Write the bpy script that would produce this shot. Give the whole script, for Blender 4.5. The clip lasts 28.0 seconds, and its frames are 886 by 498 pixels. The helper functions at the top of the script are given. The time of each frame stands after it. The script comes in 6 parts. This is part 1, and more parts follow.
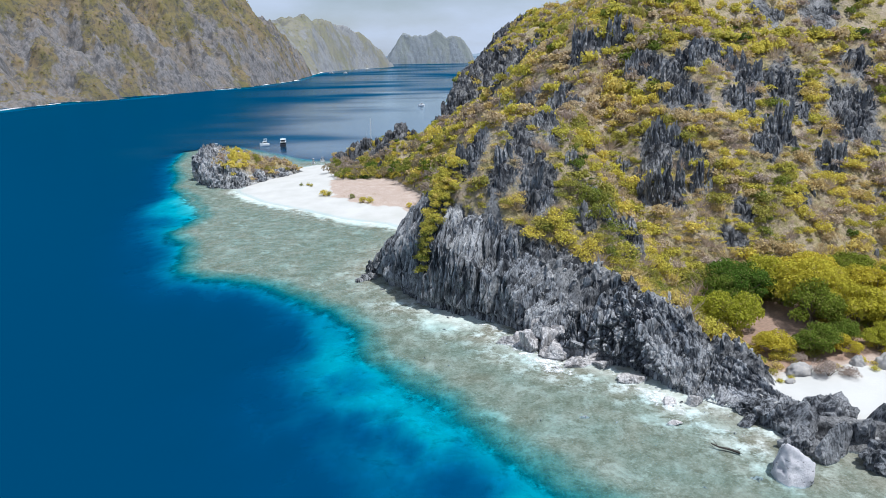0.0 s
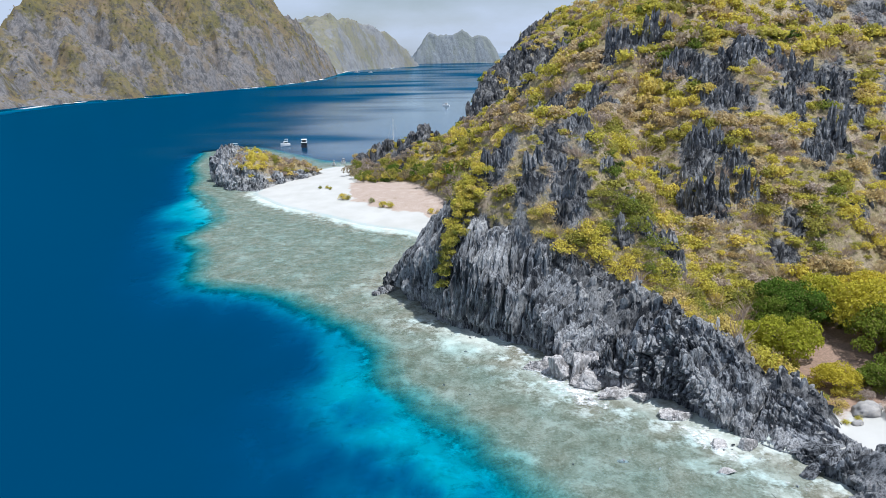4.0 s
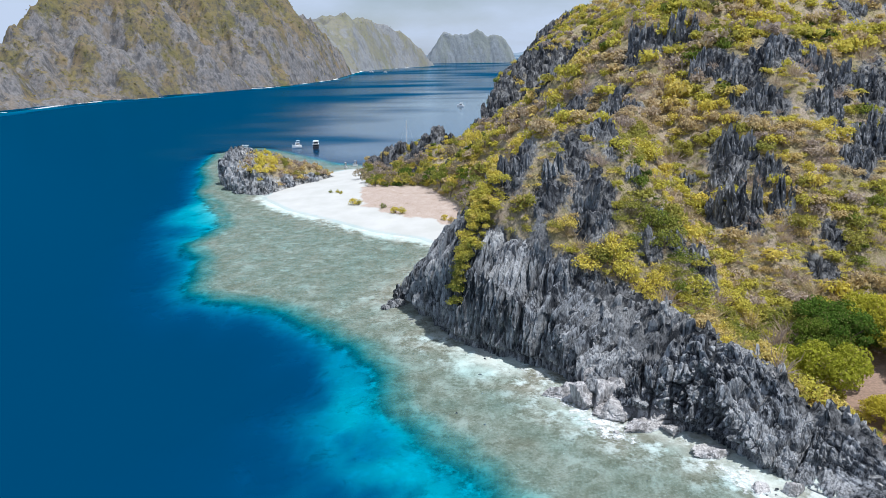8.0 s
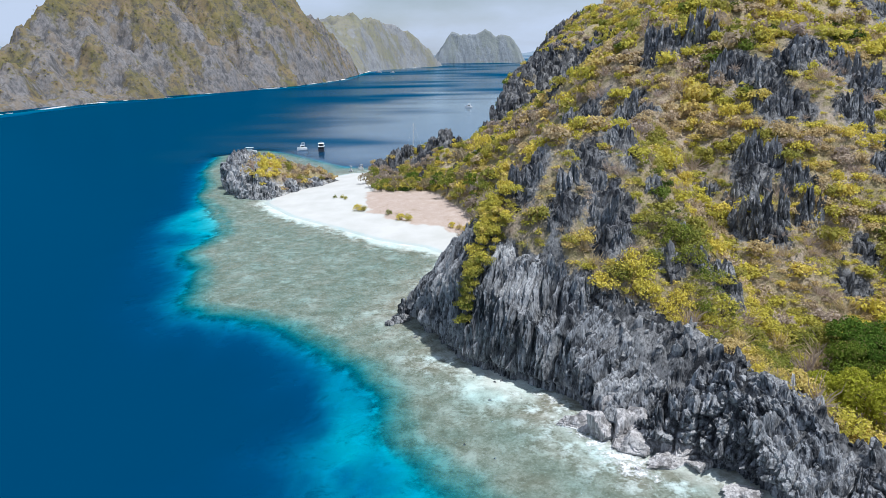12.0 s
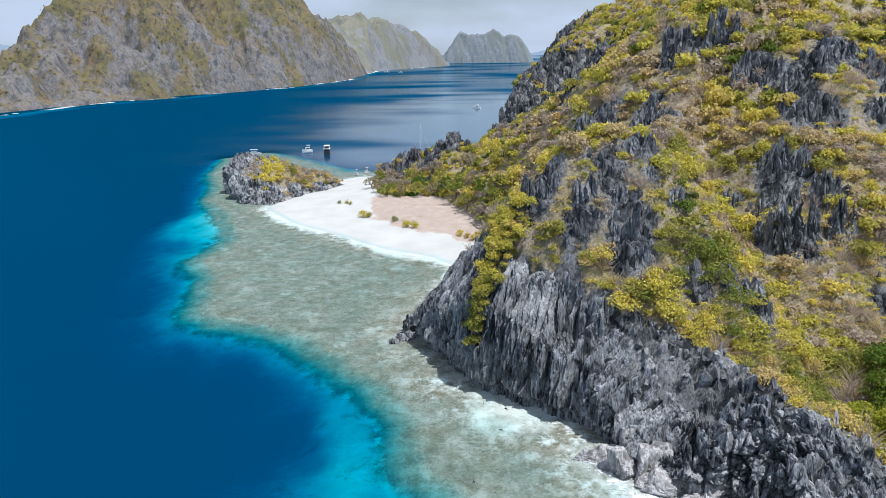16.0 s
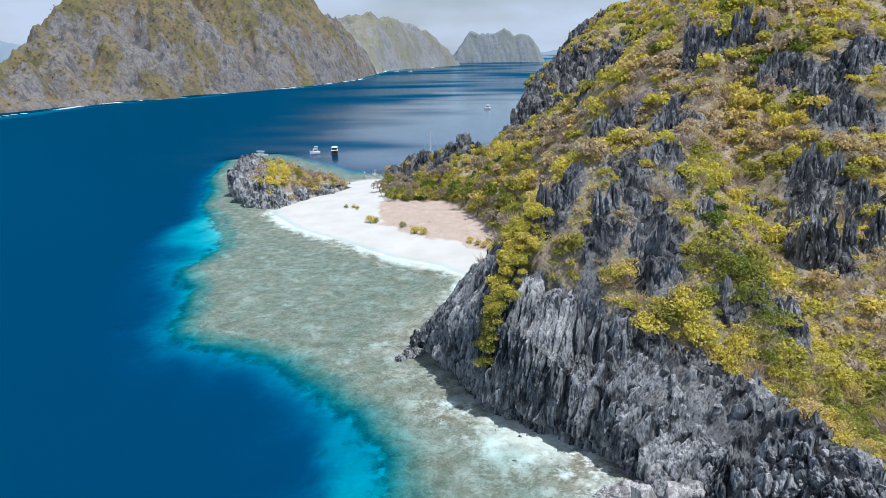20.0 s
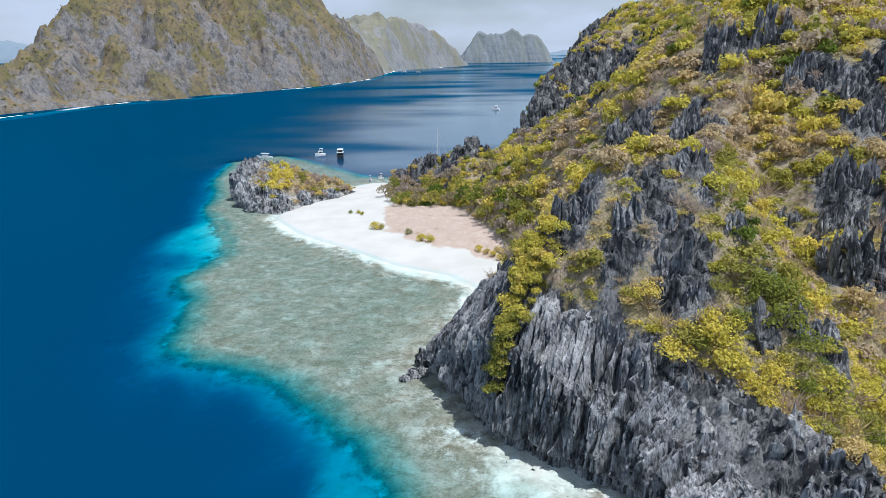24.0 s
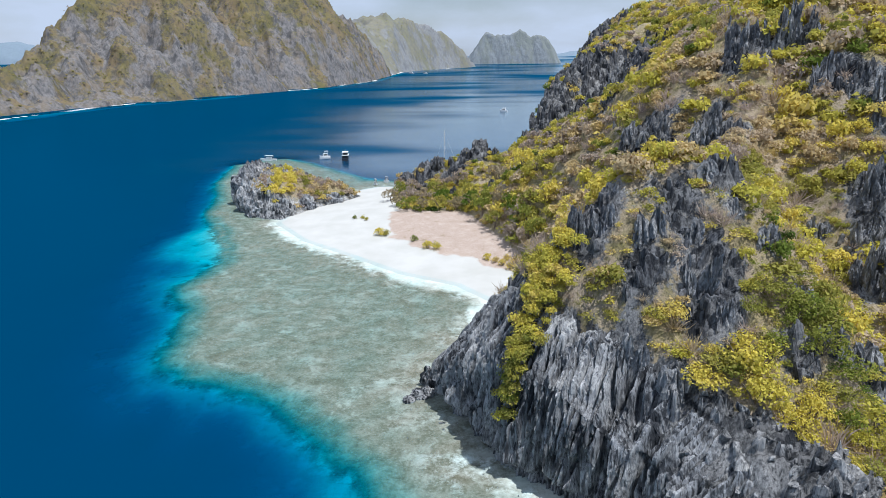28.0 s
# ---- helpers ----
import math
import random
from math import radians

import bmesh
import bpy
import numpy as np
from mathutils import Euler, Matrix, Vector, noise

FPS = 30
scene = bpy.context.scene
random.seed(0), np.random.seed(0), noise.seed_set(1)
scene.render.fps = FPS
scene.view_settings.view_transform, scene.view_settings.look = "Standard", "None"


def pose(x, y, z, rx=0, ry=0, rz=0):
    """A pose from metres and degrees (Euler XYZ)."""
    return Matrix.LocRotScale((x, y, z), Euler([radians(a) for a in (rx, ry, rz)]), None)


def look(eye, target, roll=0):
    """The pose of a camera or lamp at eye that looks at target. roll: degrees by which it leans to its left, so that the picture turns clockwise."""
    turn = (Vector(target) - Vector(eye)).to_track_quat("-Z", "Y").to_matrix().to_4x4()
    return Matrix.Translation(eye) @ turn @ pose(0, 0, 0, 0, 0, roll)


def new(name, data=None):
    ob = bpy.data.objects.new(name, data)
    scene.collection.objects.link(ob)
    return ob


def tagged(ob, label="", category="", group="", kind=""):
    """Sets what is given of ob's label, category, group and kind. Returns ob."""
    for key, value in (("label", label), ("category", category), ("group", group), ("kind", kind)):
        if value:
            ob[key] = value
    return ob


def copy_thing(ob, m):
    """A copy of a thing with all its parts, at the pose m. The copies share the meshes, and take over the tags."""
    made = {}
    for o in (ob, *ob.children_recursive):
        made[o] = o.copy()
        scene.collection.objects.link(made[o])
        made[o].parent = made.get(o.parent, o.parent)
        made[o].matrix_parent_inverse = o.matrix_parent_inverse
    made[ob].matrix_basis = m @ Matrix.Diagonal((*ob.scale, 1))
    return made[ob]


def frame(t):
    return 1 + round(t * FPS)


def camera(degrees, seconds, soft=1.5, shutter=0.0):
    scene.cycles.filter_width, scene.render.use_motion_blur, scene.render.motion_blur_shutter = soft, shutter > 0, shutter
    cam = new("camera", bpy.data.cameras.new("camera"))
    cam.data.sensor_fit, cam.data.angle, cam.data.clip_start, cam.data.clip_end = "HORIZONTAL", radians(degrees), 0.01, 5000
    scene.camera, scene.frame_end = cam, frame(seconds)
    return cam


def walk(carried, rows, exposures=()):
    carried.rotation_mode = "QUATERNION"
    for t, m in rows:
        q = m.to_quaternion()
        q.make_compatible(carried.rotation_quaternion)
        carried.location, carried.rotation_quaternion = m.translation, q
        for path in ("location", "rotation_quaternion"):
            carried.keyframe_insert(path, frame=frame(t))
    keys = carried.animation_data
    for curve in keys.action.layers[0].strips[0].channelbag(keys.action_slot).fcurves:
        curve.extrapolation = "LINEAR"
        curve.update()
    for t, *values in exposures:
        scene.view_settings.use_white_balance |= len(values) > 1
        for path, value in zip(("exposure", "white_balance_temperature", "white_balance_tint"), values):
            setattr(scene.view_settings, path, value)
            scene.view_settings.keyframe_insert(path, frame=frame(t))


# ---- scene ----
cam = camera(67.2, 28.0, 0.6)
PATH = [
    (0, (0.408, 0.36, 48.722), (0.489, 2.273, 48.146), -0.8),
    (0.5, (0.527, 1.785, 48.674), (0.606, 3.698, 48.098), -0.8),
    (1, (0.622, 3.157, 48.592), (0.7, 5.07, 48.016), -0.8),
    (1.5, (0.655, 4.486, 48.509), (0.73, 6.4, 47.934), -0.8),
    (2, (0.694, 5.786, 48.458), (0.765, 7.7, 47.883), -0.8),
    (2.5, (0.74, 7.04, 48.407), (0.799, 8.954, 47.832), -0.8),
    (3, (0.835, 8.154, 48.343), (0.876, 10.069, 47.767), -0.8),
    (3.5, (0.9, 9.301, 48.306), (0.924, 11.216, 47.73), -0.7),
    (5.5, (1.019, 13.682, 48.345), (1.01, 15.597, 47.767), -0.8),
    (6, (1.043, 14.69, 48.373), (1.029, 16.605, 47.795), -0.7),
    (6.5, (1.049, 15.629, 48.383), (1.03, 17.543, 47.805), -0.7),
    (7, (1.058, 16.527, 48.402), (1.034, 18.442, 47.825), -0.7),
    (7.5, (1.071, 17.434, 48.441), (1.044, 19.349, 47.865), -0.7),
    (8, (1.066, 18.36, 48.454), (1.036, 20.274, 47.877), -0.7),
    (8.5, (1.081, 19.26, 48.495), (1.048, 21.175, 47.918), -0.7),
    (9, (1.089, 20.148, 48.574), (1.053, 22.063, 47.997), -0.7),
    (9.5, (1.082, 20.993, 48.63), (1.043, 22.908, 48.053), -0.7),
    (10, (1.039, 21.844, 48.659), (0.998, 23.758, 48.082), -0.7),
    (10.5, (1.02, 22.733, 48.703), (0.976, 24.647, 48.126), -0.7),
    (11, (1.006, 23.663, 48.748), (0.959, 25.577, 48.171), -0.7),
    (11.5, (1.0, 24.573, 48.789), (0.95, 26.487, 48.212), -0.7),
    (12, (0.967, 25.483, 48.818), (0.915, 27.397, 48.241), -0.7),
    (12.5, (0.934, 26.397, 48.84), (0.879, 28.311, 48.263), -0.7),
    (14.5, (0.822, 30.081, 49.063), (0.757, 31.995, 48.485), -0.7),
    (15, (0.747, 30.968, 49.118), (0.679, 32.882, 48.54), -0.7),
    (15.5, (0.706, 31.819, 49.168), (0.635, 33.732, 48.59), -0.7),
    (16, (0.689, 32.715, 49.204), (0.615, 34.629, 48.626), -0.7),
    (16.5, (0.643, 33.608, 49.234), (0.564, 35.521, 48.656), -0.7),
    (17, (0.574, 34.454, 49.253), (0.493, 36.366, 48.675), -0.7),
    (17.5, (0.53, 35.343, 49.261), (0.446, 37.256, 48.682), -0.7),
    (18, (0.492, 36.193, 49.278), (0.404, 38.105, 48.7), -0.7),
    (18.5, (0.434, 37.034, 49.291), (0.343, 38.946, 48.712), -0.7),
    (19, (0.382, 37.875, 49.301), (0.287, 39.787, 48.723), -0.7),
    (19.5, (0.352, 38.739, 49.302), (0.254, 40.651, 48.723), -0.7),
    (20, (0.381, 39.597, 49.287), (0.279, 41.509, 48.708), -0.7),
    (20.5, (0.348, 40.515, 49.284), (0.243, 42.426, 48.705), -0.7),
    (21, (0.354, 41.401, 49.282), (0.246, 43.312, 48.702), -0.8),
    (21.5, (0.32, 42.243, 49.265), (0.209, 44.154, 48.686), -0.8),
    (23.5, (0.059, 45.791, 49.347), (-0.062, 47.702, 48.769), -0.7),
    (24, (0.023, 46.654, 49.345), (-0.101, 48.564, 48.767), -0.7),
    (24.5, (-0.003, 47.513, 49.344), (-0.13, 49.423, 48.766), -0.7),
    (25, (-0.038, 48.346, 49.33), (-0.167, 50.256, 48.752), -0.7),
    (25.5, (-0.112, 49.188, 49.312), (-0.243, 51.098, 48.735), -0.7),
    (26, (-0.188, 50.013, 49.279), (-0.322, 51.924, 48.703), -0.7),
    (26.5, (-0.24, 50.832, 49.218), (-0.376, 52.742, 48.642), -0.7),
    (27, (-0.297, 51.636, 49.171), (-0.436, 53.546, 48.595), -0.7),
    (27.5, (-0.37, 52.43, 49.127), (-0.511, 54.341, 48.552), -0.7),
    (28, (-0.456, 53.243, 49.091), (-0.6, 55.154, 48.516), -0.7),
]
walk(cam, [(t, look(eye, target, roll)) for t, eye, target, roll in PATH], [(0, 0.1, 5900, 9), (28, 0.1, 5900, 9)])

# ---- light ----
SUN_ELEVATION, SUN_AZIMUTH = 69.0, 116.0   # degrees; azimuth from +y towards +x
world = bpy.data.worlds.new("sky")
scene.world = world
world.use_nodes = True
wn, wl = world.node_tree.nodes, world.node_tree.links
wn.clear()
sky = wn.new("ShaderNodeTexSky")
sky.sky_type = "NISHITA"
sky.sun_disc = False
sky.sun_elevation = radians(SUN_ELEVATION)
sky.sun_rotation = radians(SUN_AZIMUTH)
sky.dust_density = 0.6
sky.air_density = 1.0
coords = wn.new("ShaderNodeTexCoord")
stretch = wn.new("ShaderNodeMapping")
stretch.inputs["Scale"].default_value = (1.0, 1.0, 3.2)
clouds = wn.new("ShaderNodeTexNoise")
clouds.inputs["Scale"].default_value = 2.6
clouds.inputs["Detail"].default_value = 7.0
clouds.inputs["Roughness"].default_value = 0.55
cover = wn.new("ShaderNodeMapRange")
cover.inputs["From Min"].default_value = 0.22
cover.inputs["From Max"].default_value = 0.58
blend = wn.new("ShaderNodeMix")
blend.data_type = "RGBA"
blend.inputs["B"].default_value = (8.3, 9.3, 11.1, 1)
back = wn.new("ShaderNodeBackground")
back.inputs["Strength"].default_value = 0.066
wout = wn.new("ShaderNodeOutputWorld")
wl.new(coords.outputs["Generated"], stretch.inputs["Vector"])
wl.new(stretch.outputs["Vector"], clouds.inputs["Vector"])
wl.new(clouds.outputs["Fac"], cover.inputs["Value"])
wl.new(cover.outputs["Result"], blend.inputs["Factor"])
wl.new(sky.outputs["Color"], blend.inputs["A"])
wl.new(blend.outputs["Result"], back.inputs["Color"])
wl.new(back.outputs["Background"], wout.inputs["Surface"])
sun = new("sun", bpy.data.lights.new("sun", "SUN"))
sun.data.energy, sun.data.angle, sun.data.color = 5.0, radians(0.5), (1.0, 0.95, 0.87)
ce, se = math.cos(radians(SUN_ELEVATION)), math.sin(radians(SUN_ELEVATION))
sun.matrix_world = look((ce * math.sin(radians(SUN_AZIMUTH)) * 300, ce * math.cos(radians(SUN_AZIMUTH)) * 300, se * 300), (0, 0, 0))


# ---- materials ----
class Nodes:
    """A short way to write a node material."""

    def __init__(self, name):
        self.mat = bpy.data.materials.new(name)
        self.mat.use_nodes = True
        self.nodes, self.links = self.mat.node_tree.nodes, self.mat.node_tree.links
        self.nodes.clear()
        self.out = self.nodes.new("ShaderNodeOutputMaterial")

    def put(self, socket, value):
        if isinstance(value, bpy.types.NodeSocket):
            self.links.new(value, socket)
        elif isinstance(value, (tuple, list)) and len(value) == 3 and socket.type == "RGBA":
            socket.default_value = (*value, 1)
        else:
            socket.default_value = value

    def make(self, kind, out=0, **inputs):
        n = self.nodes.new(kind)
        for key, value in inputs.items():
            self.put(n.inputs[key.replace("_", " ")], value)
        return n.outputs[out]

    def math(self, op, a, b=0.0, clamp=False):
        n = self.nodes.new("ShaderNodeMath")
        n.operation, n.use_clamp = op, clamp
        self.put(n.inputs[0], a), self.put(n.inputs[1], b)
        return n.outputs[0]

    def mix(self, f, a, b, how="MIX"):
        n = self.nodes.new("ShaderNodeMix")
        n.data_type, n.blend_type = "RGBA", how
        self.put(n.inputs["Factor"], f), self.put(n.inputs["A"], a), self.put(n.inputs["B"], b)
        return n.outputs["Result"]

    def span(self, v, a, b, c=0.0, d=1.0):
        return self.make("ShaderNodeMapRange", Value=v, From_Min=a, From_Max=b, To_Min=c, To_Max=d)

    def where(self, sx=1.0, sy=1.0, sz=1.0):
        g = self.nodes.new("ShaderNodeNewGeometry").outputs["Position"]
        return self.make("ShaderNodeMapping", Vector=g, Scale=(sx, sy, sz))

    def noise(self, v, scale, detail=5.0, rough=0.55, out=0):
        return self.make("ShaderNodeTexNoise", out, Vector=v, Scale=scale, Detail=detail, Roughness=rough)

    def attr(self, name, out="Fac"):
        n = self.nodes.new("ShaderNodeAttribute")
        n.attribute_name = name
        return n.outputs[out]

    def bump(self, h, strength, distance, normal=None):
        n = self.nodes.new("ShaderNodeBump")
        self.put(n.inputs["Height"], h)
        n.inputs["Strength"].default_value, n.inputs["Distance"].default_value = strength, distance
        if normal is not None:
            self.put(n.inputs["Normal"], normal)
        return n.outputs[0]

    def surface(self, color, rough=0.8, normal=None, spec=0.3, **more):
        n = self.nodes.new("ShaderNodeBsdfPrincipled")
        self.put(n.inputs["Base Color"], color), self.put(n.inputs["Roughness"], rough)
        self.put(n.inputs["Specular IOR Level"], spec)
        if normal is not None:
            self.put(n.inputs["Normal"], normal)
        for key, value in more.items():
            self.put(n.inputs[key.replace("_", " ")], value)
        self.links.new(n.outputs[0], self.out.inputs["Surface"])
        return self.mat


def rock_colours(n, grain=1.0, drip=0.16, pale=(0.58, 0.575, 0.58), mid=(0.335, 0.34, 0.355), dark=(0.024, 0.028, 0.034)):
    """Grey karst limestone: rain-cut streaks, pale broken faces, dark crusts and crevice shade put into the colour."""
    streak = n.noise(n.where(grain, grain, drip * grain), 0.9, 6.0, 0.65)
    blotch = n.noise(n.where(), 0.16 * grain, 4.0, 0.6)
    fine = n.noise(n.where(grain, grain, 0.4 * grain), 3.5, 5.0, 0.7)
    # Streak and crack hollows take the dark tone, standing for crevice shade.
    c = n.mix(n.span(streak, 0.42, 0.57), dark, mid)
    crack = n.noise(n.where(grain, grain, 0.6 * drip * grain), 2.6, 4.0, 0.6)
    c = n.mix(n.span(crack, 0.48, 0.40, 0.0, 0.95), c, dark)
    c = n.mix(n.math("MULTIPLY", n.span(blotch, 0.45, 0.65), n.span(fine, 0.35, 0.6)), c, pale)
    return c, streak, fine


def rock_material(name, grain=1.0, **colours):
    n = Nodes(name)
    c, streak, fine = rock_colours(n, grain, **colours)
    b = n.bump(fine, 0.7, 0.3 / grain, n.bump(streak, 1.0, 0.9 / grain))
    return n.surface(c, 0.88, b, 0.2)


def hill_material(name, grain=1.0, stone=None, soils=((0.32, 0.265, 0.155), (0.39, 0.32, 0.255), (0.20, 0.18, 0.07))):
    """Karst rock where the attribute 'rock' is high, dry grass, litter and low scrub elsewhere."""
    n = Nodes(name)
    c, streak, fine = rock_colours(n, grain, **(stone or {}))
    patch = n.noise(n.where(), 0.11 * grain, 5.0, 0.6)
    tuft = n.noise(n.where(), 1.6 * grain, 6.0, 0.75)
    soil = n.mix(n.span(patch, 0.4, 0.6), soils[0], soils[1])
    soil = n.mix(n.span(tuft, 0.5, 0.66), soil, soils[2])
    thicket = n.noise(n.where(), 0.45 * grain, 5.0, 0.65)
    soil = n.mix(n.span(thicket, 0.5, 0.62, 0.0, 0.7), soil, soils[2])
    edge = n.math("ADD", n.attr("rock"), n.math("MULTIPLY", n.math("SUBTRACT", tuft, 0.5), 0.9))
    f = n.span(edge, 0.42, 0.58)
    b = n.bump(tuft, 0.8, 0.5 / grain, n.bump(streak, 0.9, 0.8 / grain))
    return n.surface(n.mix(f, soil, c), 0.9, b, 0.15)


def far_hill_material(name, rock, dark, scrub, brown, bright):
    """A karst ridge seen from afar: grey crags broken up by scrub, in patches of tens of metres and of a few metres.
    Gully and hollow shade is put into the colour.
    """
    n = Nodes(name)
    wide = n.noise(n.where(), 0.018, 5.0, 0.6)
    crag = n.noise(n.where(1, 1, 0.6), 0.09, 8.0, 0.72)
    fine = n.noise(n.where(1, 1, 0.5), 0.38, 5.0, 0.7)
    gully = n.noise(n.where(1, 1, 0.3), 0.055, 6.0, 0.65)
    soil = n.mix(n.span(wide, 0.42, 0.6), brown, scrub)
    patches = n.noise(n.where(1, 1, 0.7), 0.04, 6.0, 0.7)
    soil = n.mix(n.span(patches, 0.5, 0.6, 0.0, 0.85), soil, bright)
    soil = n.mix(n.span(fine, 0.5, 0.66, 0.0, 0.6), soil, bright)
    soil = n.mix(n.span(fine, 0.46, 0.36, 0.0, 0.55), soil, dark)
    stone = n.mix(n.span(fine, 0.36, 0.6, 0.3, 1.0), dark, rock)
    # Dark noise bands put gully shade into the stone's colour.
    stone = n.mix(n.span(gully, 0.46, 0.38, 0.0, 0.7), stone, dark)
    stone = n.mix(n.span(patches, 0.5, 0.62, 0.0, 0.5), stone, brown)
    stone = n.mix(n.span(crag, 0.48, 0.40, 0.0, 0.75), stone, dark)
    # Noise patches of the dark tone put shade into the soil's colour.
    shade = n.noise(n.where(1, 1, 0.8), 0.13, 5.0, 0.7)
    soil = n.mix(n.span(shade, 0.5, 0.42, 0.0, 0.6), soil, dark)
    edge = n.math("ADD", n.attr("rock"), n.math("MULTIPLY", n.math("SUBTRACT", patches, 0.5), 3.4))
    b = n.bump(fine, 0.6, 1.2, n.bump(crag, 0.8, 5.0))
    return n.surface(n.mix(n.span(edge, 0.34, 0.66), soil, stone), 0.95, b, 0.1)


def sand_material():
    n = Nodes("coral_sand")
    big = n.noise(n.where(), 0.12, 4.0)
    fine = n.noise(n.where(), 3.0, 6.0, 0.7)
    dry = n.attr("inland")
    c = n.mix(n.span(big, 0.35, 0.65), (0.43, 0.427, 0.41), (0.485, 0.482, 0.47))
    litter = n.mix(n.span(fine, 0.4, 0.62), (0.42, 0.345, 0.305), (0.31, 0.24, 0.195))
    drift = n.noise(n.where(), 0.35, 7.0, 0.7)
    litter = n.mix(n.span(drift, 0.52, 0.62, 0.0, 0.4), litter, (0.50, 0.43, 0.39))
    litter = n.mix(n.span(drift, 0.42, 0.34, 0.0, 0.75), litter, (0.25, 0.19, 0.13))
    litter = n.mix(n.span(dry, 1.05, 1.5, 0.0, 0.85), litter, n.mix(n.span(fine, 0.4, 0.6), (0.16, 0.105, 0.075), (0.30, 0.20, 0.15)))
    f = n.span(n.math("ADD", dry, n.math("ADD", n.math("MULTIPLY", n.math("SUBTRACT", fine, 0.5), 0.5), n.math("MULTIPLY", n.math("SUBTRACT", drift, 0.5), 1.3))), 0.35, 0.75)
    return n.surface(n.mix(f, c, litter), 0.95, n.bump(fine, 0.3, 0.1), 0.1)


def seabed_material():
    n = Nodes("reef_flat")
    coral = n.make("ShaderNodeTexNoise", Vector=n.where(1, 1, 0), Scale=0.5, Detail=8.0, Roughness=0.75, Distortion=0.3)
    big = n.make("ShaderNodeTexNoise", Vector=n.where(1, 1, 0), Scale=0.07, Detail=6.0, Roughness=0.65, Distortion=0.6)
    sandy = n.attr("sandy")
    c = n.mix(n.span(coral, 0.38, 0.6), (0.138, 0.125, 0.092), (0.258, 0.238, 0.196))
    f = n.span(n.math("ADD", sandy, n.math("ADD", n.math("MULTIPLY", n.math("SUBTRACT", coral, 0.5), 0.6), n.math("MULTIPLY", n.math("SUBTRACT", big, 0.5), 2.0))), 0.35, 0.75)
    heads = n.noise(n.where(1, 1, 0), 2.4, 5.0, 0.7)
    c = n.mix(n.span(heads, 0.54, 0.64, 0.0, 0.42), c, (0.36, 0.345, 0.29))
    c = n.mix(n.span(heads, 0.45, 0.36, 0.0, 0.48), c, (0.09, 0.088, 0.06))
    c = n.mix(f, c, (0.56, 0.545, 0.50))
    rubble = n.make("ShaderNodeTexNoise", Vector=n.where(1, 1, 0), Scale=0.16, Detail=9.0, Roughness=0.75, Distortion=0.5)
    c = n.mix(n.span(rubble, 0.53, 0.63, 0.0, 0.55), c, (0.40, 0.385, 0.345))
    c = n.mix(n.span(rubble, 0.45, 0.36, 0.0, 0.5), c, (0.12, 0.105, 0.07))
    swirl = n.noise(n.where(1, 1, 0), 0.3, 6.0, 0.7)
    c = n.mix(n.math("MULTIPLY", n.span(swirl, 0.5, 0.64), n.span(sandy, 0.20, 0.46, 0.0, 0.9)), c, (0.66, 0.66, 0.64))
    return n.surface(c, 0.9, n.bump(coral, 0.6, 0.4), 0.1)


def water_material():
    """A clear sea: what lies below shows through its depth, deep water scatters blue, the surface mirrors the sky, more
    strongly and whiter in the lee.
    """
    n = Nodes("sea_water")
    depth = n.attr("depth")
    waves = n.noise(n.where(1.0, 1.0, 1.0), 0.9, 4.0, 0.6)
    swell = n.noise(n.where(0.7, 0.25, 1.0), 0.12, 3.0, 0.5)
    normal = n.bump(waves, 0.25, 0.25, n.bump(swell, 0.25, 0.6))
    keep = [n.math("POWER", 2.718, n.math("MULTIPLY", depth, -k)) for k in (0.50, 0.12, 0.085)]
    clear = n.make("ShaderNodeCombineColor", Red=keep[0], Green=keep[1], Blue=keep[2])
    through_water = n.make("ShaderNodeBsdfTransparent", Color=clear)
    scatter = n.make("ShaderNodeBsdfDiffuse", Color=n.mix(n.math("POWER", 2.718, n.math("MULTIPLY", depth, -0.13)), (0.0, 0.0342, 0.085), (0.0, 0.0, 0.0)))
    body = n.make("ShaderNodeAddShader")
    node = body.node
    n.links.new(through_water, node.inputs[0]), n.links.new(scatter, node.inputs[1])
    # The reflection is tinted blue outside the lee and near white inside it.
    shine = n.make("ShaderNodeBsdfGlossy", Color=n.mix(n.span(n.attr("lee_sheen"), 0.0, 0.5), (0.16, 0.68, 0.95), (0.84, 0.92, 0.96)), Roughness=0.12, Normal=normal)
    fres = n.make("ShaderNodeFresnel", IOR=1.33, Normal=normal)
    m = n.nodes.new("ShaderNodeMixShader")
    n.links.new(body, m.inputs[1]), n.links.new(shine, m.inputs[2])
    wind = n.noise(n.where(0.5, 1.0, 1.0), 0.006, 5.0, 0.6)
    calm = n.span(wind, 0.35, 0.68, 0.45, 0.65)
    n.put(m.inputs[0], n.math("MULTIPLY", calm, n.math("ADD", n.math("MULTIPLY", fres, 0.06), n.math("MULTIPLY", n.math("POWER", fres, 2.0), 0.26)), True))
    n.put(m.inputs[0], n.math("ADD", m.inputs[0].links[0].from_socket, n.math("MULTIPLY", n.attr("lee_sheen"), n.math("MULTIPLY", fres, 1.35)), True))
    froth = n.noise(n.where(), 0.8, 8.0, 0.75)
    white = n.make("ShaderNodeBsdfDiffuse", Color=(0.82, 0.85, 0.86))
    top = n.nodes.new("ShaderNodeMixShader")
    n.put(top.inputs[0], n.span(n.math("ADD", n.attr("foam"), n.math("MULTIPLY", n.math("SUBTRACT", froth, 0.5), 2.4)), 0.6, 1.1))
    n.links.new(m.outputs[0], top.inputs[1]), n.links.new(white, top.inputs[2])
    n.links.new(top.outputs[0], n.out.inputs["Surface"])
    return n.mat


